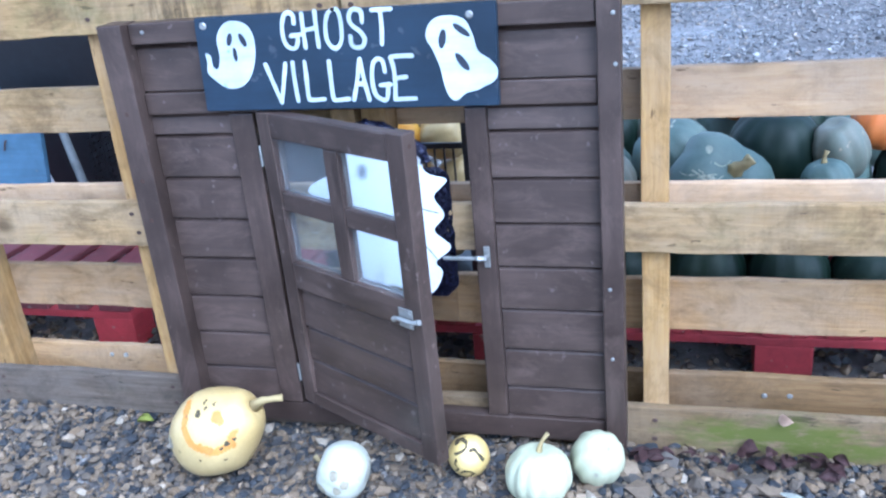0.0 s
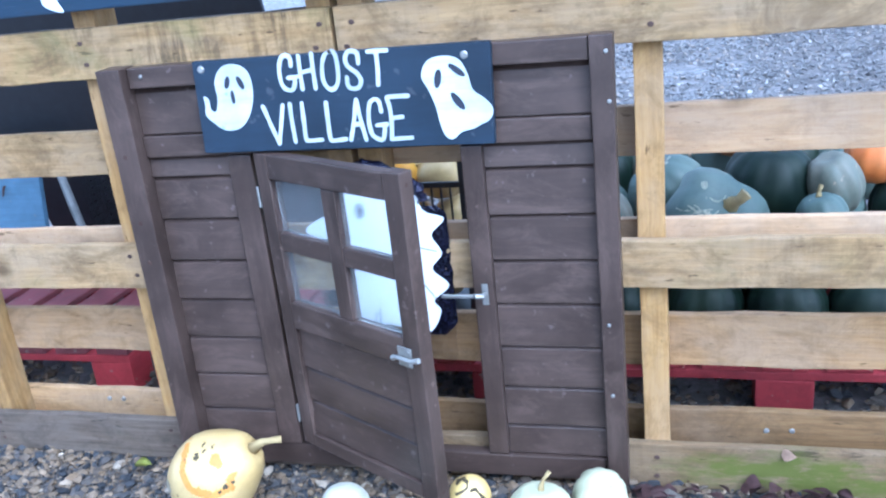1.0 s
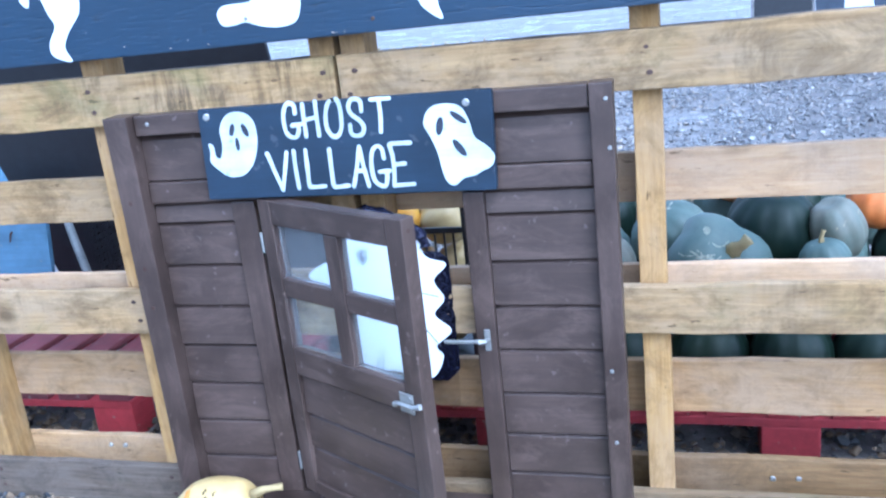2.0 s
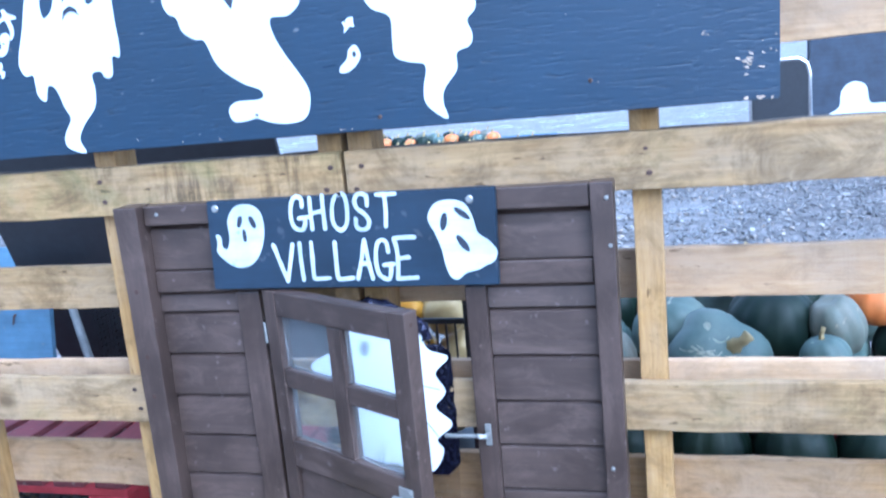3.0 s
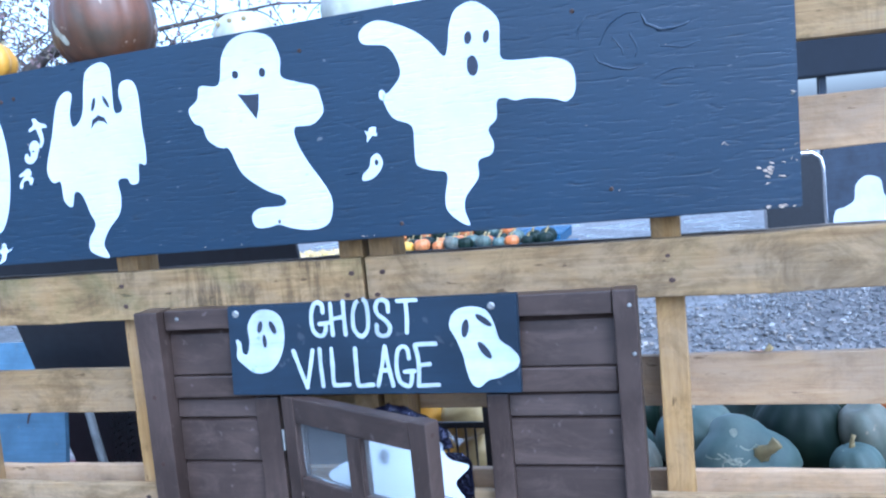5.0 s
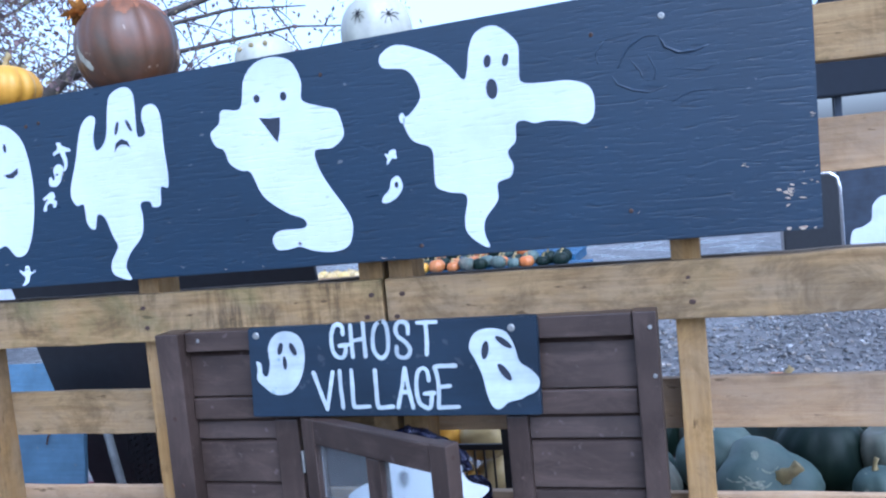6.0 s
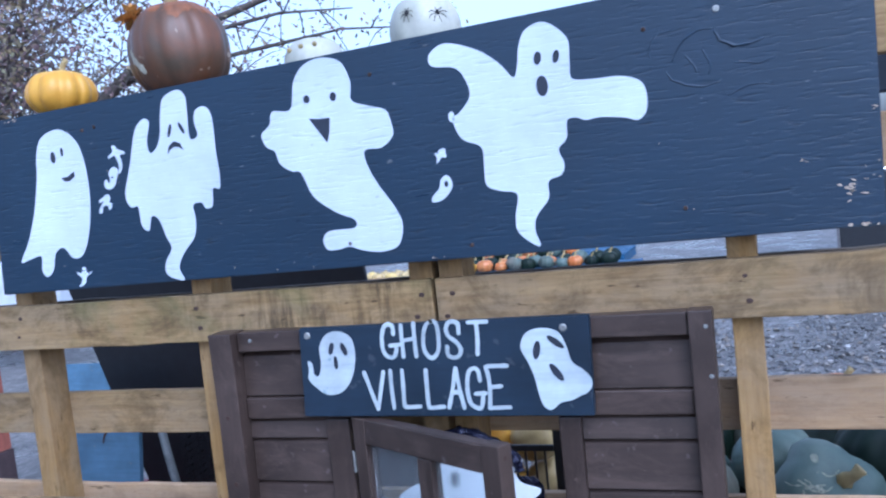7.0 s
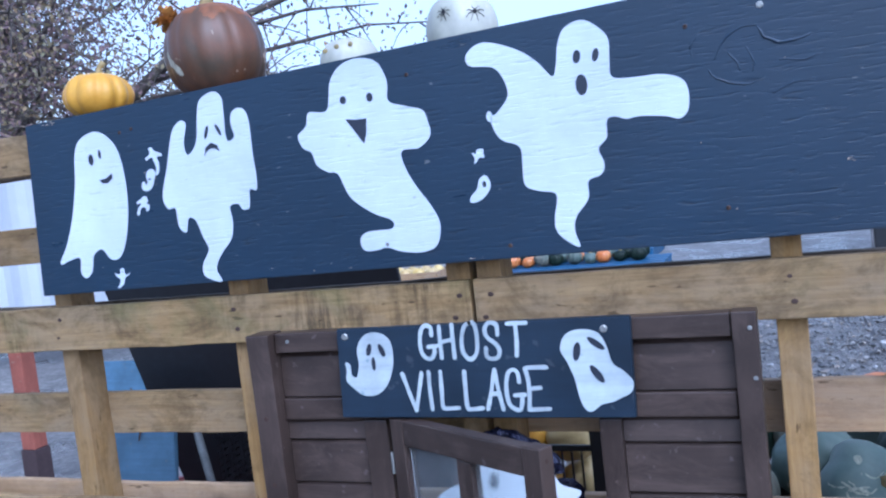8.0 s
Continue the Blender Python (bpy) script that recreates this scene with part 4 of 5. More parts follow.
# ---- pumpkins ----
def gourd_mesh(r, h, ribs, depth, seed, dimple=0.16, neck=0.0, lump=0.04):
    """A ribbed pumpkin body standing on z = 0, r across its half width, h high."""
    bm = bmesh.new()
    nu, nv = (max(24, ribs * 6) if ribs else 36), 18
    rows = []
    for j in range(nv + 1):
        t = math.pi * j / nv
        row = []
        for i in range(nu):
            a = 2 * math.pi * i / nu
            rr = math.sin(t) ** 0.86
            zz = -math.cos(t)
            rib = 1 - depth * (1 - abs(math.cos(ribs * a / 2 + 0.35 * math.sin(3 * a + seed)))) ** 1.6 * min(1, rr * 1.4) if ribs else 1
            d = Vector((math.cos(a) * rr, math.sin(a) * rr, zz))
            k = 1 + lump * noise.noise(d * 1.6 + Vector((seed, 0, 0)))
            pinch = dimple * math.exp(-(rr / 0.32) ** 2) * (1 if zz > 0 else 0.5)
            x, y, z = d.x * rib * k * r, d.y * rib * k * r, (zz * (1 - pinch)) * k * h / 2
            if neck:
                s = max(0.0, zz)
                x *= 1 - neck * s ** 1.3
                y *= 1 - neck * s ** 1.3
            row.append((x, y, z + h / 2))
        rows.append(row)
    top = bm.verts.new(Vector(np.mean(rows[-1], 0)))
    bot = bm.verts.new(Vector(np.mean(rows[0], 0)))
    vr = [[bm.verts.new(p) for p in row] for row in rows[1:-1]]
    for a, c in zip(vr, vr[1:]):
        for i in range(nu):
            bm.faces.new((a[i], a[(i + 1) % nu], c[(i + 1) % nu], c[i]))
    for i in range(nu):
        bm.faces.new((bot, vr[0][(i + 1) % nu], vr[0][i]))
        bm.faces.new((top, vr[-1][i], vr[-1][(i + 1) % nu]))
    return bm


def pumpkin(name, label, at, r, h, mat, ribs=10, depth=0.12, tilt=(0, 0, 0), stem=0.03, stem_r=0.008, seed=0.0, neck=0.0, group="", stem_mat=None, dimple=0.16):
    """at: the place under its middle; a tilted one is lifted until it rests there."""
    p = thing(name, label, "pumpkin", at, group)
    body = gourd_mesh(r, h, ribs, depth, seed, dimple, neck)
    rot = pose(0, 0, 0, *tilt)
    turn = Matrix.Translation((0, 0, h / 2)) @ rot @ Matrix.Translation((0, 0, -h / 2))
    body.transform(turn)
    low = min(v.co.z for v in body.verts)
    lift = Matrix.Translation((0, 0, -low))
    body.transform(lift)
    part("rind", body, mat, p, smooth=True)
    if stem:
        z0 = h * (0.90 if not neck else 0.97)
        pts = [(0, 0, z0 - 0.01), (0.002, 0.001, z0 + stem * 0.35), (stem * 0.18, 0.0, z0 + stem * 0.7), (stem * 0.4, stem * 0.1, z0 + stem)]
        bm_ = tube(pts, [stem_r * 1.9, stem_r * 1.05, stem_r * 0.85, stem_r * 1.05], 7)
        bm_.transform(lift @ turn)
        part("stalk", bm_, stem_mat or STALK, p, "dry cut stalk", smooth=True)
    return p


row = "gourds along the foot of the wall"
G0 = GROUND + 0.003
squash = pumpkin("gourd", "large cream gourd lying on its side, orange scars on its rind", (-0.335, -0.185, G0), 0.095, 0.228, CREAM, 0, 0, (0, 58, 12), 0.055, 0.0085, 2.0, 0.32, row)
pumpkin("white_pumpkin", "small white pumpkin on its side with grey spots", (-0.03, -0.24, G0), 0.062, 0.108, PALE, 10, 0.045, (14, -70, -14), 0.024, 0.006, 3.0, 0, row)
pumpkin("yellow_gourd", "small round yellow gourd with dark squiggled scars", (0.210, -0.135, G0), 0.044, 0.088, YELLOW_PALE, 0, 0, (40, 20, 0), 0.0, 0.005, 4.0, 0, row)
pumpkin("pale_pumpkin", "pale green ribbed pumpkin with an upright stalk on the gravel", (0.368, -0.195, G0), 0.067, 0.118, PALE_GREEN, 12, 0.10, (-8, 2, 0), 0.042, 0.0048, 5.0, 0, row)
pumpkin("white_pumpkin", "smooth white pumpkin tipped over against the wall", (0.478, -0.125, G0), 0.056, 0.112, PALE_GREEN, 10, 0.08, (24, 18, 0), 0.0, 0.006, 6.0, 0, row)
gourds = [o for o in bpy.data.objects if o.name.startswith(("gourd", "yellow_gourd", "white_pumpkin"))]


def scar(p, mat, name, keep, offset=0.0012, label="", cuts=4):
    """A thin corky patch over the part of the rind that keep() picks."""
    rind = next(o for o in p.children if o.name.startswith("rind"))
    bm_ = bmesh.new()
    bm_.from_mesh(rind.data)
    bmesh.ops.subdivide_edges(bm_, edges=[e for e in bm_.edges if e.verts[0].co.y < 0.02], cuts=cuts, use_grid_fill=True)
    bm_.normal_update()
    for v in bm_.verts:
        v.co += v.normal * offset
    bmesh.ops.delete(bm_, geom=[f_ for f_ in bm_.faces if not keep(f_.calc_center_median())], context='FACES')
    return part(name, bm_, mat, p, label, True)


SCAR = skin("orange_scar", (0.46, 0.19, 0.03), (0.55, 0.28, 0.06), (0.25, 0.13, 0.04), 0.62, 0.6, 14)
CORK = plain("grey_cork", (0.26, 0.23, 0.16), 0.85, 0, 0.3, 80)
CORK_PALE = plain("pale_cork", (0.36, 0.34, 0.26), 0.85, 0, 0.3, 80)
CORK_LINE = plain("greenish_cork", (0.25, 0.26, 0.20), 0.85, 0, 0.4, 120)
SQUIG = plain("dark_scar", (0.06, 0.045, 0.02), 0.8)


def ringed(c, a0, a1, b0, b1, wob):
    x, z = c.x - a0, c.z - a1
    r_ = math.hypot(x, z) * (1 + wob * noise.noise(c * 30))
    return c.y < -0.01 and b0 < r_ < b1


def near(cx, cz, r_):
    return lambda c: c.y < 0 and math.hypot(c.x - cx, c.z - cz) * (1 + 0.35 * noise.noise(c * 60)) < r_


def beside(way, r_):
    """True near a broken line drawn over the front of a rind, with a ragged edge."""
    legs = [(Vector((a[0], a[1], 0)), Vector((c[0], c[1], 0))) for a, c in zip(way, way[1:])]

    def keep(c):
        q = Vector((c.x, c.z, 0))
        d = min((q - a.lerp(b_, min(1, max(0, (q - a).dot(b_ - a) / (b_ - a).length_squared)))).length for a, b_ in legs)
        return c.y < 0 and d * (1 + 0.55 * noise.noise(c * 70)) < r_
    return keep


scar(squash, SCAR, "scar", beside([(-0.040, 0.178), (-0.036, 0.150), (-0.008, 0.120), (0.030, 0.104), (0.062, 0.112), (0.066, 0.132)], 0.008), label="corky orange scar")
scar(squash, SCAR, "scar", beside([(0.030, 0.172), (0.044, 0.160)], 0.007))
for cx, cz, r_ in ((-0.008, 0.176, 0.005), (0.004, 0.182, 0.003), (-0.003, 0.188, 0.0025), (0.056, 0.116, 0.006), (0.068, 0.122, 0.004), (0.046, 0.108, 0.004), (0.02, 0.186, 0.0025), (-0.05, 0.10, 0.003), (0.05, 0.08, 0.003), (0.0, 0.085, 0.0025)):
    scar(squash, SQUIG, "spot", near(cx, cz, r_), 0.0016)
scar(squash, CORK, "spot", near(-0.085, 0.105, 0.014))
for o in gourds:
    if o.name.startswith("yellow"):
        for way in ([(-0.022, 0.082), (-0.012, 0.090), (0.002, 0.088), (0.002, 0.079), (-0.010, 0.074), (-0.020, 0.070)], [(0.010, 0.074), (0.020, 0.075), (0.030, 0.066), (0.037, 0.055)], [(-0.016, 0.060), (-0.020, 0.050), (-0.012, 0.040), (-0.020, 0.032)], [(-0.010, 0.030), (0.002, 0.038), (0.014, 0.036), (0.018, 0.026), (0.008, 0.020)]):
            scar(o, SQUIG, "squiggle", beside(way, 0.0022), label="dark winding scar", cuts=5)
    elif o.name == "white_pumpkin":
        for cx, cz, r_ in ((0.0, 0.088, 0.009), (0.022, 0.07, 0.009), (0.005, 0.055, 0.008), (-0.035, 0.05, 0.012)):
            scar(o, CORK, "spot", near(cx, cz, r_))
    elif o.name == "white_pumpkin.001":
        for cx, cz, r_ in ((0.032, 0.085, 0.006), (0.002, 0.055, 0.004), (0.026, 0.098, 0.004)):
            scar(o, CORK_PALE, "spot", near(cx, cz, r_))
TOPZ = 1.482
ledge = "pumpkins along the top of the board"
pumpkin("yellow_pumpkin", "small ribbed yellow pumpkin on top of the board", (-0.886, 0.045, 1.490), 0.080, 0.112, YELLOW, 10, 0.16, (-4, 3, 0), 0.036, 0.008, 7.0, 0, ledge)
big = pumpkin("big_pumpkin", "large dark green and orange pumpkin with a dried husk stalk", (-0.560, 0.06, 1.486), 0.112, 0.225, BRONZE, 16, 0.035, (0, -6, 0), 0.05, 0.018, 8.0, 0, ledge)
FLUSH = skin("orange_flush", (0.13, 0.055, 0.025), (0.33, 0.115, 0.035), None, 0.7, 0.4, 11)
HUSK = plain("dried_orange_husk", (0.42, 0.20, 0.04), 0.8, 0, 0.5, 60, 0.6)
bm = bmesh.new()
rng = random.Random(2)
for i in range(70):
    a, e = rng.uniform(0, 2 * math.pi), rng.uniform(-0.3, 1.2)
    d = Vector((math.cos(a) * math.cos(e), math.sin(a) * math.cos(e), math.sin(e)))
    s = d.cross(Vector((0, 0, 1))).normalized() * 0.008
    c = Vector((-0.088, -0.035, 0.192))
    L = rng.uniform(0.025, 0.055)
    bm.faces.new([bm.verts.new(q) for q in (c - s * 0.3, c + s * 0.3, c + d * L * 0.6 + s, c + d * L + Vector((0, 0, -0.008)), c + d * L * 0.6 - s)])
part("husk", bm, HUSK, big, "crumpled orange dried husk")
scar(big, FLUSH, "crown_flush", lambda c: c.z * (1 + 0.20 * noise.noise(c * 22) + 0.06 * noise.noise(c * 90)) > 0.186, 0.0008, "orange flush over the crown")
scar(big, CORK_PALE, "gash", beside([(-0.060, 0.110), (-0.050, 0.092), (-0.034, 0.078), (-0.026, 0.066)], 0.0065), label="pale healed gash", cuts=6)
skull = pumpkin("white_pumpkin", "white pumpkin with brown painted spots behind the board", (-0.245, 0.085, 1.481), 0.066, 0.108, PALE, 8, 0.05, (0, 0, 0), 0.0, 0.006, 9.0, 0, ledge)
spider = pumpkin("white_pumpkin", "white pumpkin painted with two black spiders on the board", (0.024, 0.05, 1.482), 0.071, 0.150, PALE, 9, 0.05, (0, 0, 0), 0.02, 0.007, 10.0, 0, ledge)
INK = plain("black_ink", (0.01, 0.01, 0.012), 0.5)
for cx, cz in ((-0.012, 0.098), (0.046, 0.092)):
    def on_rind(x, z):
        rr = 0.0705 * math.sqrt(max(0.05, 1 - ((z - 0.075) / 0.0765) ** 2))
        return (x, -math.sqrt(max(1e-5, rr * rr - x * x)) - 0.0006, z)
    bm = bmesh.new()
    for k in range(8):
        a = radians(-70 + 45 * (k % 4)) if k < 4 else radians(110 + 45 * (k % 4))
        q = [on_rind(cx + math.cos(a) * L, cz + math.sin(a) * L - 0.3 * L * (L > 0.012)) for L in (0.0, 0.005, 0.010, 0.015)]
        tube(q, [0.0011, 0.0009, 0.0008, 0.0006], 5, bm)
    c = Vector(on_rind(cx, cz))
    bmesh.ops.create_uvsphere(bm, u_segments=8, v_segments=6, radius=1, matrix=Matrix.Translation(c) @ Matrix.Diagonal((0.0035, 0.0012, 0.006, 1)))
    part("painted_spider", bm, INK, spider, "black painted spider")
for cx, cz in ((-0.028, 0.074), (0.002, 0.078), (0.03, 0.080)):
    bm = bmesh.new()
    y = -0.066 * math.sqrt(max(0.05, 1 - ((cz - 0.054) / 0.058) ** 2 - (cx / 0.07) ** 2)) - 0.001
    bmesh.ops.create_uvsphere(bm, u_segments=10, v_segments=6, radius=1, matrix=Matrix.Translation((cx, y, cz)) @ Matrix.Diagonal((0.006, 0.002, 0.005, 1)))
    part("painted_spot", bm, STALK, skull)


# ---- flat red pallets behind the fence ----
def flat_pallet(x0, y0, w, d, mat, label, group, deck=None):
    p = thing("flat_pallet", label, "pallet", (x0, y0, GROUND), group)
    n = 9
    for i in range(n):
        bx = i * (w - 0.1) / (n - 1)
        part("deck_board", plank(bx, bx + 0.1, 0, d, 0.115, 0.135, 0.003, x0 + i), deck or mat, p)
    for y in (0.0, d / 2 - 0.05, d - 0.1):
        part("stretcher", plank(0, w, y, y + 0.1, 0.092, 0.114, 0.002, x0 + y), mat, p)
        for bx in (0.0, w / 2 - 0.065, w - 0.13):
            part("block", box(bx, bx + 0.13, y, y + 0.1, -0.004, 0.0915, 0.004), mat, p)
    return p


flat_pallet(0.268, 0.31, 1.2, 1.0, RED, "flat red painted pallet carrying a heap of squashes", "red pallets")
flat_pallet(-0.80, 0.31, 1.05, 1.0, RED, "flat red painted pallet behind the small door", "red pallets")
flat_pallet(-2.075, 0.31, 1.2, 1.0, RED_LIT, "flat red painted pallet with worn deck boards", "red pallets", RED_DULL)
DECKZ = GROUND + 0.136

heap = "heap of squashes behind the fence"
rng = random.Random(9)
KINDS = [(TEAL, "blue-green squash", "squash"), (DARK, "dark green squash", "squash"), (SAGE, "grey-green squash", "squash"), (TEAL, "blue-green squash", "squash"), (DARK, "dark green squash", "squash")]


def heap_squash(kind, x, y, z, r, h, tilt=(0, 0, 0), seed=1.0, ribs=9, depth=0.07, stem=0.03, stem_r=0.010):
    mat, words, nm = kind
    return pumpkin(nm, words + " heaped on the red pallet behind the fence", (x - 0.05, y, z), r, h, mat, ribs, depth, tilt, stem, stem_r, seed, 0, heap)


# dark green rinds only: the shade inside the heap is put into their colour
FRONT_KINDS = [KINDS[1]] * 5
for i in range(6):
    heap_squash(FRONT_KINDS[i % 5], 0.36 + 0.19 * i, 0.43 + rng.uniform(-0.02, 0.03), DECKZ, 0.098, 0.165, (rng.uniform(-15, 15), rng.uniform(-15, 15), 0), i)
for i in range(6):
    heap_squash(KINDS[(i + 2) % 5], 0.38 + 0.195 * i, 0.64 + rng.uniform(-0.02, 0.03), DECKZ, 0.10, 0.18, (rng.uniform(-15, 15), rng.uniform(-15, 15), 0), i + 10)
for i in range(5):
    heap_squash(KINDS[(i + 1) % 5], 0.42 + 0.2 * i, 0.88 + rng.uniform(-0.02, 0.03), DECKZ, 0.10, 0.20, (rng.uniform(-15, 15), rng.uniform(-15, 15), 0), i + 20)
for i in range(6):
    heap_squash(FRONT_KINDS[(i + 3) % 5], 0.42 + 0.185 * i, 0.50 + rng.uniform(-0.02, 0.02), DECKZ + 0.115, 0.095, 0.15, (rng.uniform(-20, 20), rng.uniform(-20, 20), 0), i + 30)
for i in range(5):
    heap_squash(KINDS[i % 5], 0.45 + 0.2 * i, 0.74 + rng.uniform(-0.02, 0.02), DECKZ + 0.155, 0.10, 0.17, (rng.uniform(-20, 20), rng.uniform(-20, 20), 0), i + 40)
lobed = heap_squash(KINDS[0], 0.772, 0.47, DECKZ + 0.192, 0.132, 0.155, (50, 0, 34), 51, 4, 0.22, 0.05, 0.015)
rng = random.Random(17)
cracks = []
for k in range(11):
    x, z, a = rng.gauss(-0.058, 0.020), rng.gauss(0.164, 0.014), rng.uniform(-0.9, 0.3)
    way = [(x, z)]
    for i in range(rng.randrange(2, 5)):
        a += rng.uniform(-0.8, 0.8)
        x, z = x + 0.011 * math.cos(a), z + 0.009 * math.sin(a)
        way.append((x, z))
    cracks.append(beside(way, rng.uniform(0.0010, 0.0022)))
cracks.append(near(-0.03, 0.203, 0.007))
scar(lobed, CORK_LINE, "cork_line", lambda c: any(k(c) for k in cracks), label="pale corky cracks in the rind", cuts=9)
for i in range(6):
    heap_squash(KINDS[(i + 1) % 5], 0.46 + 0.17 * i, 0.95 + rng.uniform(-0.02, 0.03), DECKZ + 0.185, 0.105, 0.21, (rng.uniform(-20, 20), rng.uniform(-20, 20), 0), i + 70)
heap_squash(KINDS[1], 0.905, 0.66, DECKZ + 0.225, 0.115, 0.215, (8, 4, 0), 52)
heap_squash(KINDS[2], 1.05, 0.60, DECKZ + 0.265, 0.068, 0.16, (10, -18, 0), 53, 7, 0.1, 0.0)
heap_squash(KINDS[3], 1.005, 0.47, DECKZ + 0.258, 0.058, 0.100, (0, -12, 0), 54, 8, 0.08, 0.03, 0.006)
heap_squash(KINDS[0], 0.65, 0.66, DECKZ + 0.23, 0.105, 0.16, (10, -30, 0), 55)
heap_squash(KINDS[2], 0.49, 0.50, DECKZ + 0.22, 0.085, 0.15, (0, -20, 0), 56)
heap_squash((ORANGE, "orange pumpkin", "orange_pumpkin"), 1.165, 0.74, DECKZ + 0.30, 0.075, 0.14, (0, 10, 0), 57)
heap_squash((ORANGE, "orange pumpkin", "orange_pumpkin"), 0.835, 0.84, DECKZ + 0.352, 0.085, 0.135, (0, 10, 0), 58)


# ---- crates and boards behind the fence ----
def plastic_crate(x, y, z, w, d, h, turn, label):
    p = thing("plastic_crate", label, "crate", (x, y, z), "black plastic crates")
    p.rotation_euler = (0, 0, radians(turn))
    part("base", box(0, w, 0, d, 0, 0.012, 0.002), BLACK, p)
    for sx, sy, lx, ly in ((0, 0, w, 0), (0, d - 0.01, w, 0), (0, 0, 0, d), (w - 0.01, 0, 0, d)):
        L = lx or ly
        bm_ = bmesh.new()
        nx, nz = max(5, int(L / 0.022)), max(5, int(h / 0.024))
        net = [[bm_.verts.new((sx + (L * i / nx if lx else 0.005), sy + (L * i / nx if ly else 0.005), 0.012 + (h - 0.012) * j / nz)) for i in range(nx + 1)] for j in range(nz + 1)]
        for lo_, hi_ in zip(net, net[1:]):
            for i in range(nx):
                bm_.faces.new((lo_[i], lo_[i + 1], hi_[i + 1], hi_[i]))
        bmesh.ops.wireframe(bm_, faces=bm_.faces[:], thickness=0.0045, use_replace=True, use_boundary=True, use_even_offset=True)
        part("side", bm_, BLACK, p, "slatted ventilated crate side")
    return p


def slotted_crate(x, y, z, w, d, h, label):
    """A deep crate: stout corner posts, two rails a side, thin upright bars below an open band."""
    p = thing("slatted_crate", label, "crate", (x, y, z))
    part("base", box(0, w, 0, d, 0, 0.014, 0.002), BLACK, p)
    for cx in (0.0, w - 0.045):
        for cy in (0.0, d - 0.045):
            part("corner_post", box(cx, cx + 0.045, cy, cy + 0.045, 0.0145, h, 0.004), BLACK, p)
    for cy in (0.012, d - 0.022):
        for rz in (0.14, 0.385, h - 0.02):
            part("rail", box(0.0455, w - 0.0455, cy, cy + 0.010, rz, rz + 0.016, 0.002), BLACK, p)
        for k in range(14):
            bx = 0.065 + (w - 0.14) * k / 13
            part("bar", box(bx, bx + 0.005, cy + 0.002, cy + 0.008, 0.157, 0.384, 0.0005), STEEL if cy > 0.1 else BLACK, p)
    return p


plastic_crate(-1.27, 0.80, DECKZ, 0.36, 0.30, 0.44, 4, "tall black ventilated plastic crate on the red pallet")
slotted_crate(-0.34, 0.5, DECKZ, 0.47, 0.36, 0.50, "black slatted crate of pale squashes on the red pallet")
for i, (x, y, z, r_) in enumerate(((-0.16, 0.62, 0.02, 0.075), (-0.02, 0.66, 0.02, 0.075), (-0.2, 0.74, 0.02, 0.07), (-0.10, 0.66, 0.17, 0.075), (-0.21, 0.70, 0.16, 0.07), (0.02, 0.70, 0.17, 0.07), (-0.12, 0.68, 0.31, 0.07), (0.0, 0.66, 0.31, 0.07))):
    pumpkin("squash", "cream yellow squash stored in the black crate", (x, y, DECKZ + z), r_, 0.14, CREAM if i % 3 else YELLOW, 9, 0.08, (20, 10 * i, 0), 0.02, 0.006, 60 + i, 0, "squashes in the crate")

def blue_board(x, y, z, w, h, label):
    """A painted board on two battens, leaning back a little."""
    p = thing("blue_board", label, "board", (x, y, z), "blue boards")
    lean = pose(0, 0, 0, -9, 0, 0)
    face = plank(0, w, 0, 0.02, 0, h, 0.002, 1)
    face.transform(lean)
    part("face", face, BLUE, p)
    for bx in (0.03, w - 0.065):
        leg = plank(bx, bx + 0.04, 0.021, 0.045, 0.008, h - 0.02, 0.002, 2)
        leg.transform(lean)
        part("batten", leg, BLUE, p)
    hook = tube([(w * 0.55, -0.002, h * 0.70), (w * 0.56, -0.012, h * 0.69), (w * 0.545, -0.014, h * 0.63)], [0.004, 0.004, 0.003], 6)
    hook.transform(lean)
    part("hook", hook, RUST, p, "small dark hook")
    return p


blue_board(-1.81, 0.82, DECKZ, 0.315, 0.475, "pale blue painted board leaning on the red pallet")
blue_board(-2.93, 2.0, GROUND - 0.006, 0.40, 0.485, "pale blue painted board leaning in the yard")

aboard = thing("leaning_blackboard", "plain black board on two legs leaning behind the fence", "board", (-0.85, 1.14, DECKZ))
sheet = box(-0.92, 0.27, -0.01, 0.008, 0.02, 1.0, 0.003)
for v in sheet.verts:
    if v.co.x < 0:
        v.co.x = -0.823 - 0.10 * v.co.z + (v.co.x + 0.92)
sheet.transform(pose(0, 0, 0, 14, 0, 0))
part("sheet", sheet, BLACK, aboard)
for x in (-0.62, 0.21):
    leg = box(x, x + 0.04, 0.0085, 0.03, 0.0, 0.99, 0.003)
    leg.transform(pose(0, 0, 0, 14, 0, 0))
    part("leg", leg, BLACK, aboard)

prop = tube([(-0.58, -0.24, 0.40), (-0.53, -0.27, 0.25), (-0.45, -0.31, 0.0)], [0.014, 0.015, 0.015], 8)
part("prop", prop, plain("bare_grey_metal", (0.17, 0.18, 0.18), 0.6, 0.3), aboard, "bare grey prop leg")

post = thing("red_post", "faded red square post with a dark foot", "post", (-2.84, 1.5, GROUND - 0.01))
part("shaft", box(-0.04, 0.04, -0.04, 0.04, 0.2, 0.77, 0.006), paint("faded_red_paint", (0.27, 0.085, 0.055), (0.3, 0.22, 0.16), 0.6, "z", 0.7), post)
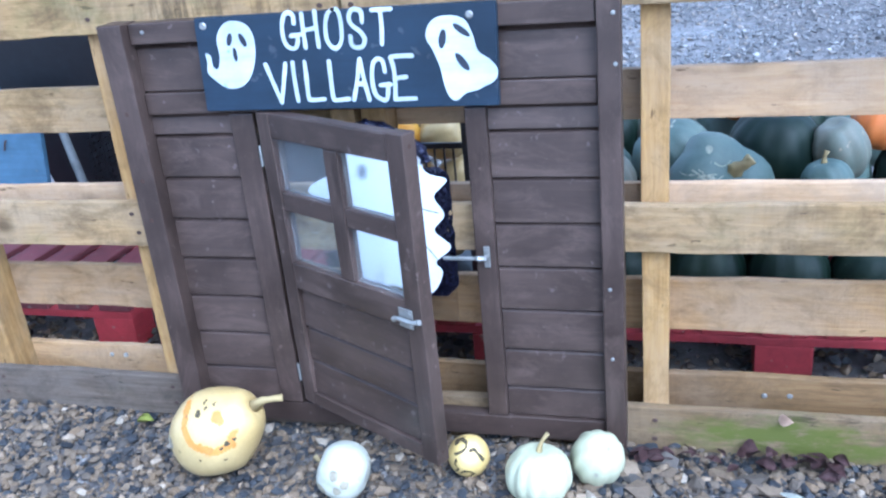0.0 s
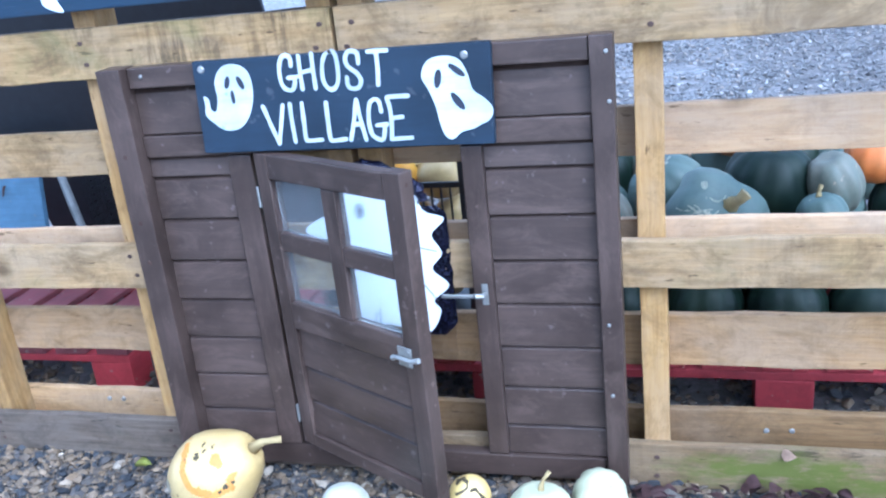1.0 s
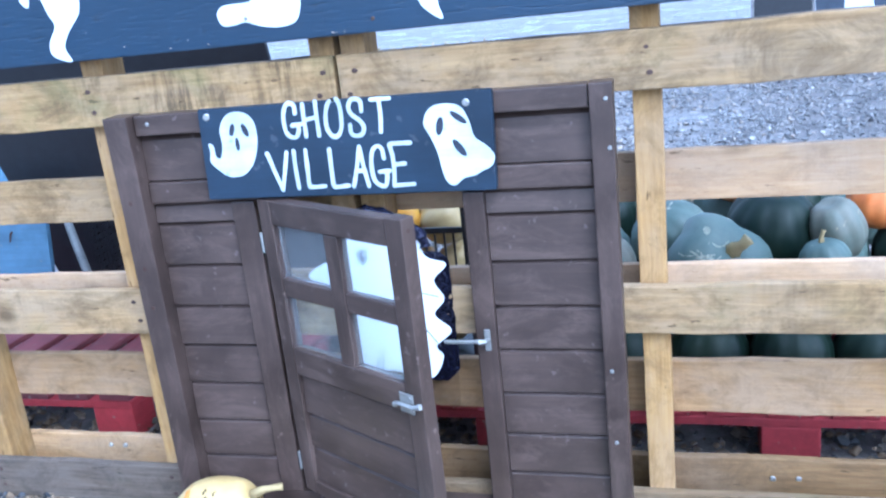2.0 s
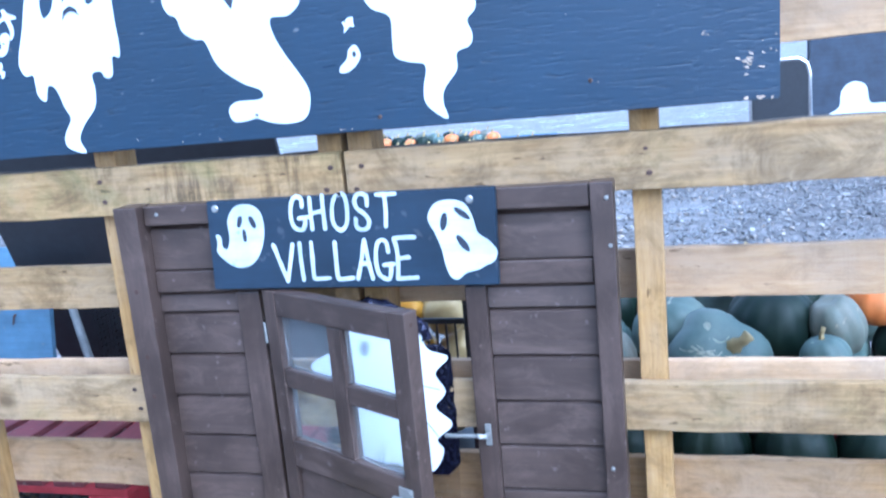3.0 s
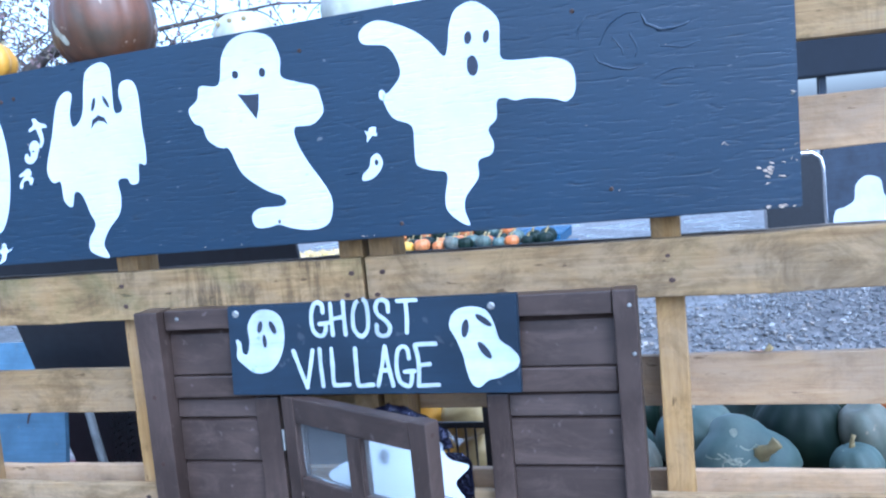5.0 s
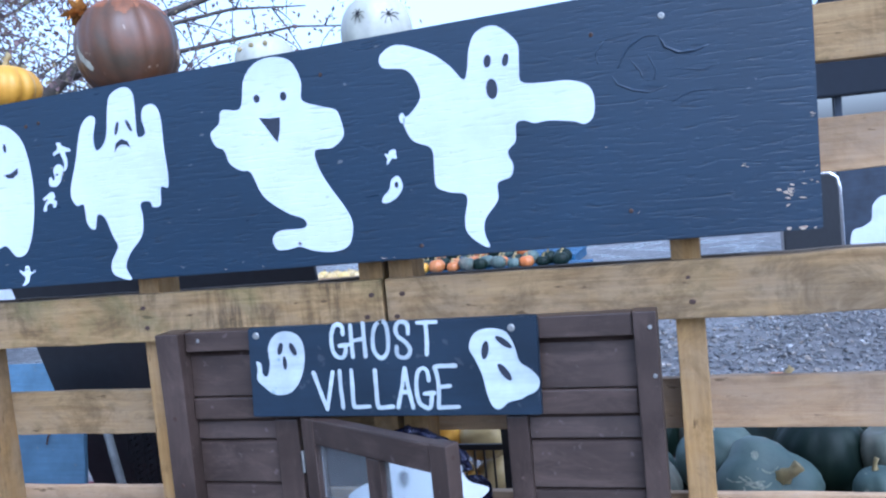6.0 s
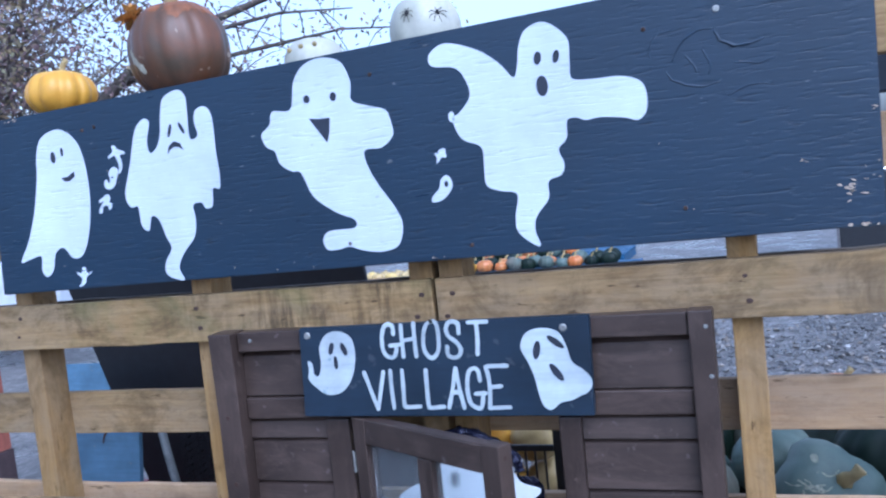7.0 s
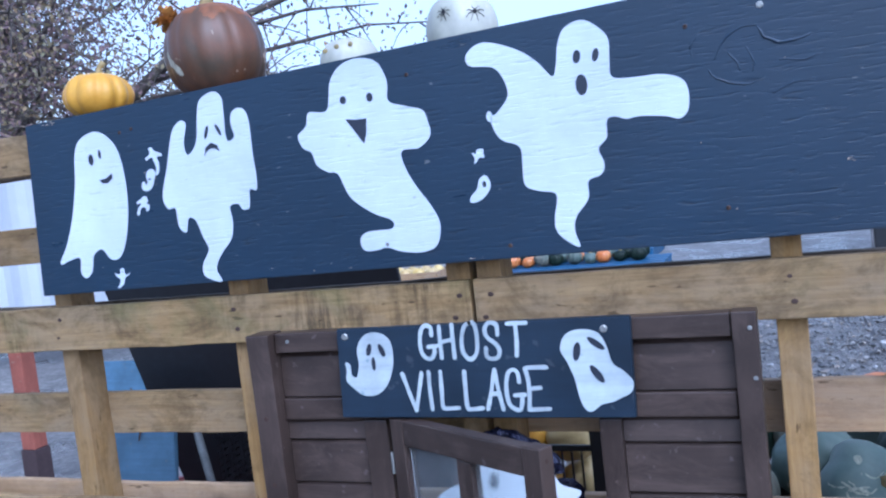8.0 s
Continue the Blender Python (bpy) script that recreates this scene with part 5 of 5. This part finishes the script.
part("foot", box(-0.046, 0.046, -0.046, 0.046, 0.0, 0.199, 0.004), plain("dark_foot", (0.05, 0.03, 0.03), 0.8), post)

marquee = thing("white_marquee", "white fabric side wall of a marquee", "marquee", (-6.2, 4.2, GROUND - 0.01))
SHEET = plain("white_fabric", (0.78, 0.80, 0.83), 0.7, 0, 0.05, 3)
bm = bmesh.new()
n = 40
a = [[bm.verts.new((-1.6 + 3.2 * i / n, 0.03 * math.sin(i * 1.1) + dy, z)) for i in range(n + 1)] for z, dy in ((0.32, 0), (1.95, 0))]
for i in range(n):
    bm.faces.new((a[0][i], a[0][i + 1], a[1][i + 1], a[1][i]))
r = bmesh.ops.solidify(bm, geom=bm.faces[:], thickness=0.004)
part("wall_sheet", bm, SHEET, marquee)
for x in (-1.6, 0.0, 1.6):
    part("pole", lathe([(0.02, 0), (0.02, 1.97), (0.015, 1.99)], 10, None, Matrix.Translation((x, 0.07, 0))), STEEL, marquee)


# ---- far stall to the side: dark board with a ghost, trolley back, white rail ----
stall = thing("dark_stall", "dark stall under a black canopy, front painted with a ghost", "stall", (1.80, 7.5, GROUND - 0.01))
DARKWALL = paint("dark_stall_paint", (0.03, 0.04, 0.06), (0.1, 0.1, 0.1), 0.2, "x", 0.5)
part("front_panel", plank(0.0, 2.6, 0, 0.02, 0.0, 1.25, 0.002, 1), DARKWALL, stall)
for x in (0.0, 2.5):
    for y in (0.025, 0.18):
        part("post", box(x, x + 0.06, y, y + 0.06, 0, 1.64, 0.003), DARKWALL, stall)
canopy = box(-0.75, 3.0, -0.1, 0.3, 1.62, 2.9, 0.02)
for v in canopy.verts:
    if v.co.z > 2.4:
        v.co.x = 1.3 + (v.co.x - 1.3) * 0.55
part("canopy", canopy, plain("black_canvas", (0.010, 0.014, 0.022), 0.9, 0, 0.2, 5), stall, "black canvas canopy")
painted("painted_ghost", [(0.06, 0.16), (0.08, 0.34), (0.17, 0.38), (0.25, 0.44), (0.27, 0.58), (0.36, 0.66), (0.48, 0.62), (0.52, 0.46), (0.66, 0.44), (0.66, 0.30), (0.58, 0.12), (0.3, 0.05), (0.12, 0.08)], -0.003, WHITE, stall)
trolley = thing("trolley", "black panel in a rounded chrome tube frame", "trolley", (1.52, 7.3, GROUND - 0.006))
tp = [(-0.27, 0, 0.0), (-0.27, 0, 0.77), (-0.25, 0, 0.87), (-0.18, 0, 0.92), (0.16, 0, 0.92), (0.23, 0, 0.87), (0.25, 0, 0.77), (0.25, 0, 0.0)]
part("frame", tube(tp, [0.02] * 8, 10), plain("chrome", (0.8, 0.8, 0.82), 0.15, 1.0, 0.05), trolley, "chrome tube frame", True)
part("back_panel", box(-0.255, 0.235, -0.012, 0.012, 0.02, 0.90, 0.004), BLACK, trolley)

# ---- far pumpkins on blue pallets ----
BLUE_PALLET = paint("blue_pallet_paint", (0.022, 0.085, 0.18), (0.2, 0.2, 0.2), 0.3)


def far_pallet(x, y, w, label):
    p = thing("blue_pallet", label, "pallet", (x, y, GROUND - 0.006), "blue pallets across the yard")
    for i in range(7):
        part("deck_board", plank(0, w, 0.16 * i, 0.16 * i + 0.12, 0.10, 0.125, 0.003, i), BLUE_PALLET, p)
    for bx in (0.0, w / 2 - 0.07, w - 0.15):
        part("block", box(bx, bx + 0.14, 0.0, 1.08, 0.0, 0.0995, 0.004), BLUE_PALLET, p)
    return p


far_pallet(-2.75, 7.45, 2.05, "low blue pallet lined with pumpkins across the yard")
far_pallet(-3.45, 9.2, 2.45, "blue pallet of mixed pumpkins farther across the yard")
tray = thing("wooden_tray", "low pale wooden tray of cream pumpkins across the yard", "tray", (-4.45, 8.40, GROUND - 0.006))
part("base", plank(0, 0.95, 0, 0.5, 0.0, 0.02, 0.001, 3), DECK_NEW, tray)
for y0 in (0.0, 0.48):
    part("long_side", plank(0, 0.95, y0, y0 + 0.02, 0.0205, 0.12, 0.001, y0), DECK_NEW, tray)
for x0 in (0.0, 0.93):
    part("end", plank(x0, x0 + 0.02, 0.0205, 0.4795, 0.0205, 0.12, 0.001, x0), DECK_NEW, tray)
for i in range(10):
    pumpkin("far_pumpkin", "cream yellow pumpkin in the wooden tray", (-4.33 + 0.178 * (i % 5), 8.53 + 0.22 * (i // 5), GROUND + 0.015), 0.082, 0.15, CREAM if i % 3 else YELLOW_PALE, 9, 0.08, (8 * (i % 3) - 8, 6 * (i % 4) - 9, 0), 0.03, 0.01, 200 + i, 0, "pumpkins in the tray")
rng = random.Random(21)
MATS = [(DARK, "dark green"), (SAGE, "grey-green"), (TEAL, "blue-green"), (TEAL, "blue-green"), (ORANGE, "orange"), (DARK, "dark green"), (ORANGE, "orange"), (SAGE, "grey-green")]
for j, (x0, y0, n_) in enumerate(((-2.62, 8.12, 10), (-2.62, 8.36, 10), (-3.3, 9.4, 10), (-3.25, 9.75, 9))):
    for i in range(n_):
        mt, words = MATS[(i * 3 + j * 5 + rng.randrange(3)) % 8]
        if i == 0 and j == 0:
            mt, words = YELLOW, "yellow"
        s = rng.uniform(0.075, 0.105)
        pumpkin("far_pumpkin", words + " pumpkin on the blue pallet across the yard", (x0 + 0.178 * i + rng.uniform(-0.02, 0.02), y0, GROUND + 0.117), s, s * 1.6, mt, 9, 0.09, (rng.uniform(-15, 15), rng.uniform(-15, 15), 0), 0.05, 0.013, 100 + i + 20 * j, 0, "pumpkins across the yard")


# ---- tree ----
def tree(x, y, label, seed):
    """A spreading tree whose limbs reach over the yard, leafier near the trunk."""
    rng_ = random.Random(seed)
    p = thing("tree", label, "tree", (x, y, GROUND - 0.02))
    bm_ = tube([(0, 0, 0), (0.1, 0, 1.2), (-0.05, 0.1, 2.6), (0.15, 0, 4.2), (0.2, 0, 6.4)], [0.34, 0.28, 0.24, 0.16, 0.05], 10)
    tips = []
    limbs = [[(0.2, 0, 1.7), (1.5, 0, 2.4), (2.65, 0, 3.1), (3.45, 0.1, 3.62), (4.6, 0.2, 3.85), (5.8, 0.1, 4.05), (6.9, 0, 4.1)],
             [(2.65, 0, 3.1), (3.8, 0.3, 3.25), (5.0, 0.2, 3.3), (6.2, 0, 3.32), (7.2, 0, 3.2)],
             [(2.2, 0, 2.8), (3.4, -0.3, 2.85), (4.6, -0.3, 2.9), (5.6, -0.2, 2.78)],
             [(3.45, 0.1, 3.62), (4.5, -0.4, 3.5), (5.6, -0.5, 3.55), (6.6, -0.5, 3.45)],
             [(2.65, 0, 3.1), (3.3, -0.1, 3.15), (3.9, -0.2, 3.05), (4.6, -0.3, 2.95)]]
    for i in range(30):
        z0 = rng_.uniform(1.4, 5.6)
        a = rng_.uniform(-0.9, 0.9) if i % 4 else rng_.uniform(0.9, 5.3)
        L = rng_.uniform(2.0, 4.6)
        pts = [Vector((0.05, 0, z0))]
        d = Vector((math.cos(a), math.sin(a), rng_.uniform(-0.05, 0.5))).normalized()
        for k in range(6):
            d = (d + Vector((rng_.uniform(-.22, .22), rng_.uniform(-.3, .3), rng_.uniform(-.25, .16)))).normalized()
            pts.append(pts[-1] + d * L / 6)
        limbs.append(pts)
    for n_, pts in enumerate(limbs):
        pts = [Vector(q) for q in pts]
        m_ = len(pts)
        r0 = 0.13 if n_ == 0 else 0.05
        tube(pts, [max(0.008, r0 * (1 - 0.92 * i / (m_ - 1))) for i in range(m_)], 7, bm_)
        for i in range(1, m_):
            for k in range(5):
                c = pts[i - 1].lerp(pts[i], rng_.random())
                e = Vector((rng_.gauss(0.25, 0.6), rng_.gauss(0, 0.6), rng_.gauss(-0.1, 0.6))).normalized()
                L = rng_.uniform(0.35, 0.95)
                tw = [c, c + e * L * 0.4, c + e * L * 0.75 + Vector((0, 0, -0.05)), c + e * L + Vector((0, 0, -0.13))]
                tube(tw, [0.013, 0.009, 0.006, 0.003], 4, bm_)
                tips += tw[1:]
    part("trunk", bm_, BARK, p, "dark forking trunk and limbs", True)
    vs_, fs_ = [], []
    for c0 in tips:
        thin = 1.0 if c0.x < 3.1 else max(0.72, 1.1 - 0.15 * (c0.x - 3.1))
        for k in range(int(7 * thin)):
            c = c0 + Vector((rng_.gauss(0, 0.15), rng_.gauss(0, 0.15), rng_.gauss(-0.03, 0.13)))
            u = Vector((rng_.gauss(0, 1), rng_.gauss(0, 1), rng_.gauss(0, 1))).normalized()
            w = u.orthogonal().normalized()
            s = rng_.uniform(0.022, 0.045)
            k = len(vs_)
            vs_ += [c - u * s, c + w * s * 0.55, c + u * s * 1.1, c - w * s * 0.55]
            fs_.append((k, k + 1, k + 2, k + 3))
    me = bpy.data.meshes.new("crown")
    me.from_pydata([tuple(v) for v in vs_], [], fs_)
    part("crown", me, LEAF, p, "thin purple-brown autumn leaves")
    return p


tree(-10.5, 9.0, "spreading autumn tree with thin purple-brown leaves", 3)


# ---- fallen leaves ----
def fallen_leaf(x, y, z, length, width, turn, tilt, mat, label):
    n = 7
    bm_ = bmesh.new()
    rows_ = []
    for i in range(n + 1):
        t = i / n
        w = width * math.sin(math.pi * min(1, max(0.02, t)) ** 0.8) + 0.0004
        lift = 0.12 * length * math.sin(math.pi * t) * (0.6 + 0.4 * math.sin(x * 40))
        rows_.append([bm_.verts.new(((t - 0.5) * length, sgn * w, lift + abs(sgn) * w * 0.35)) for sgn in (-1, 0, 1)])
    for a_, c_ in zip(rows_, rows_[1:]):
        for k in range(2):
            bm_.faces.new((a_[k], a_[k + 1], c_[k + 1], c_[k]))
    bmesh.ops.solidify(bm_, geom=bm_.faces[:], thickness=0.0006)
    bm_.transform(pose(0, 0, 0, tilt, 0, turn))
    ob = part("leaf", bm_, mat, None, label, True)
    ob.location = (x, y, z)
    return tagged(ob, category="leaf", group="fallen leaves")


DRY = plain("dry_brown_leaf", (0.075, 0.036, 0.034), 0.75, 0, 0.4, 60)
WILLOW = plain("pale_willow_leaf", (0.52, 0.53, 0.46), 0.6, 0, 0.15, 60)
GREENLEAF = plain("yellow_green_leaf", (0.32, 0.34, 0.06), 0.6, 0, 0.3, 60)
fallen_leaf(0.86, -0.17, GROUND + 0.022, 0.085, 0.009, -38, 12, WILLOW, "long pale willow leaf lying on the gravel")
fallen_leaf(0.93, -0.235, GROUND + 0.02, 0.06, 0.012, 10, 8, GREENLEAF, "yellow-green leaf lying on the gravel")
fallen_leaf(-0.62, -0.06, GROUND + 0.02, 0.045, 0.016, 5, 10, GREENLEAF, "small green leaf lying on the gravel")
fallen_leaf(0.845, -0.006, 0.118, 0.032, 0.012, -30, 75, plain("tan_leaf", (0.40, 0.28, 0.2), 0.7), "curled tan leaf caught on the bottom board")
rng = random.Random(14)
for i in range(34):
    fallen_leaf(0.54 + 0.42 * rng.random() ** 1.3, -0.018 - 0.065 * rng.random(), GROUND + 0.018 + 0.016 * rng.random(), rng.uniform(0.025, 0.055), rng.uniform(0.008, 0.016), rng.uniform(0, 360), rng.uniform(-50, 50), DRY, "curled dark red-brown leaf at the foot of the fence")
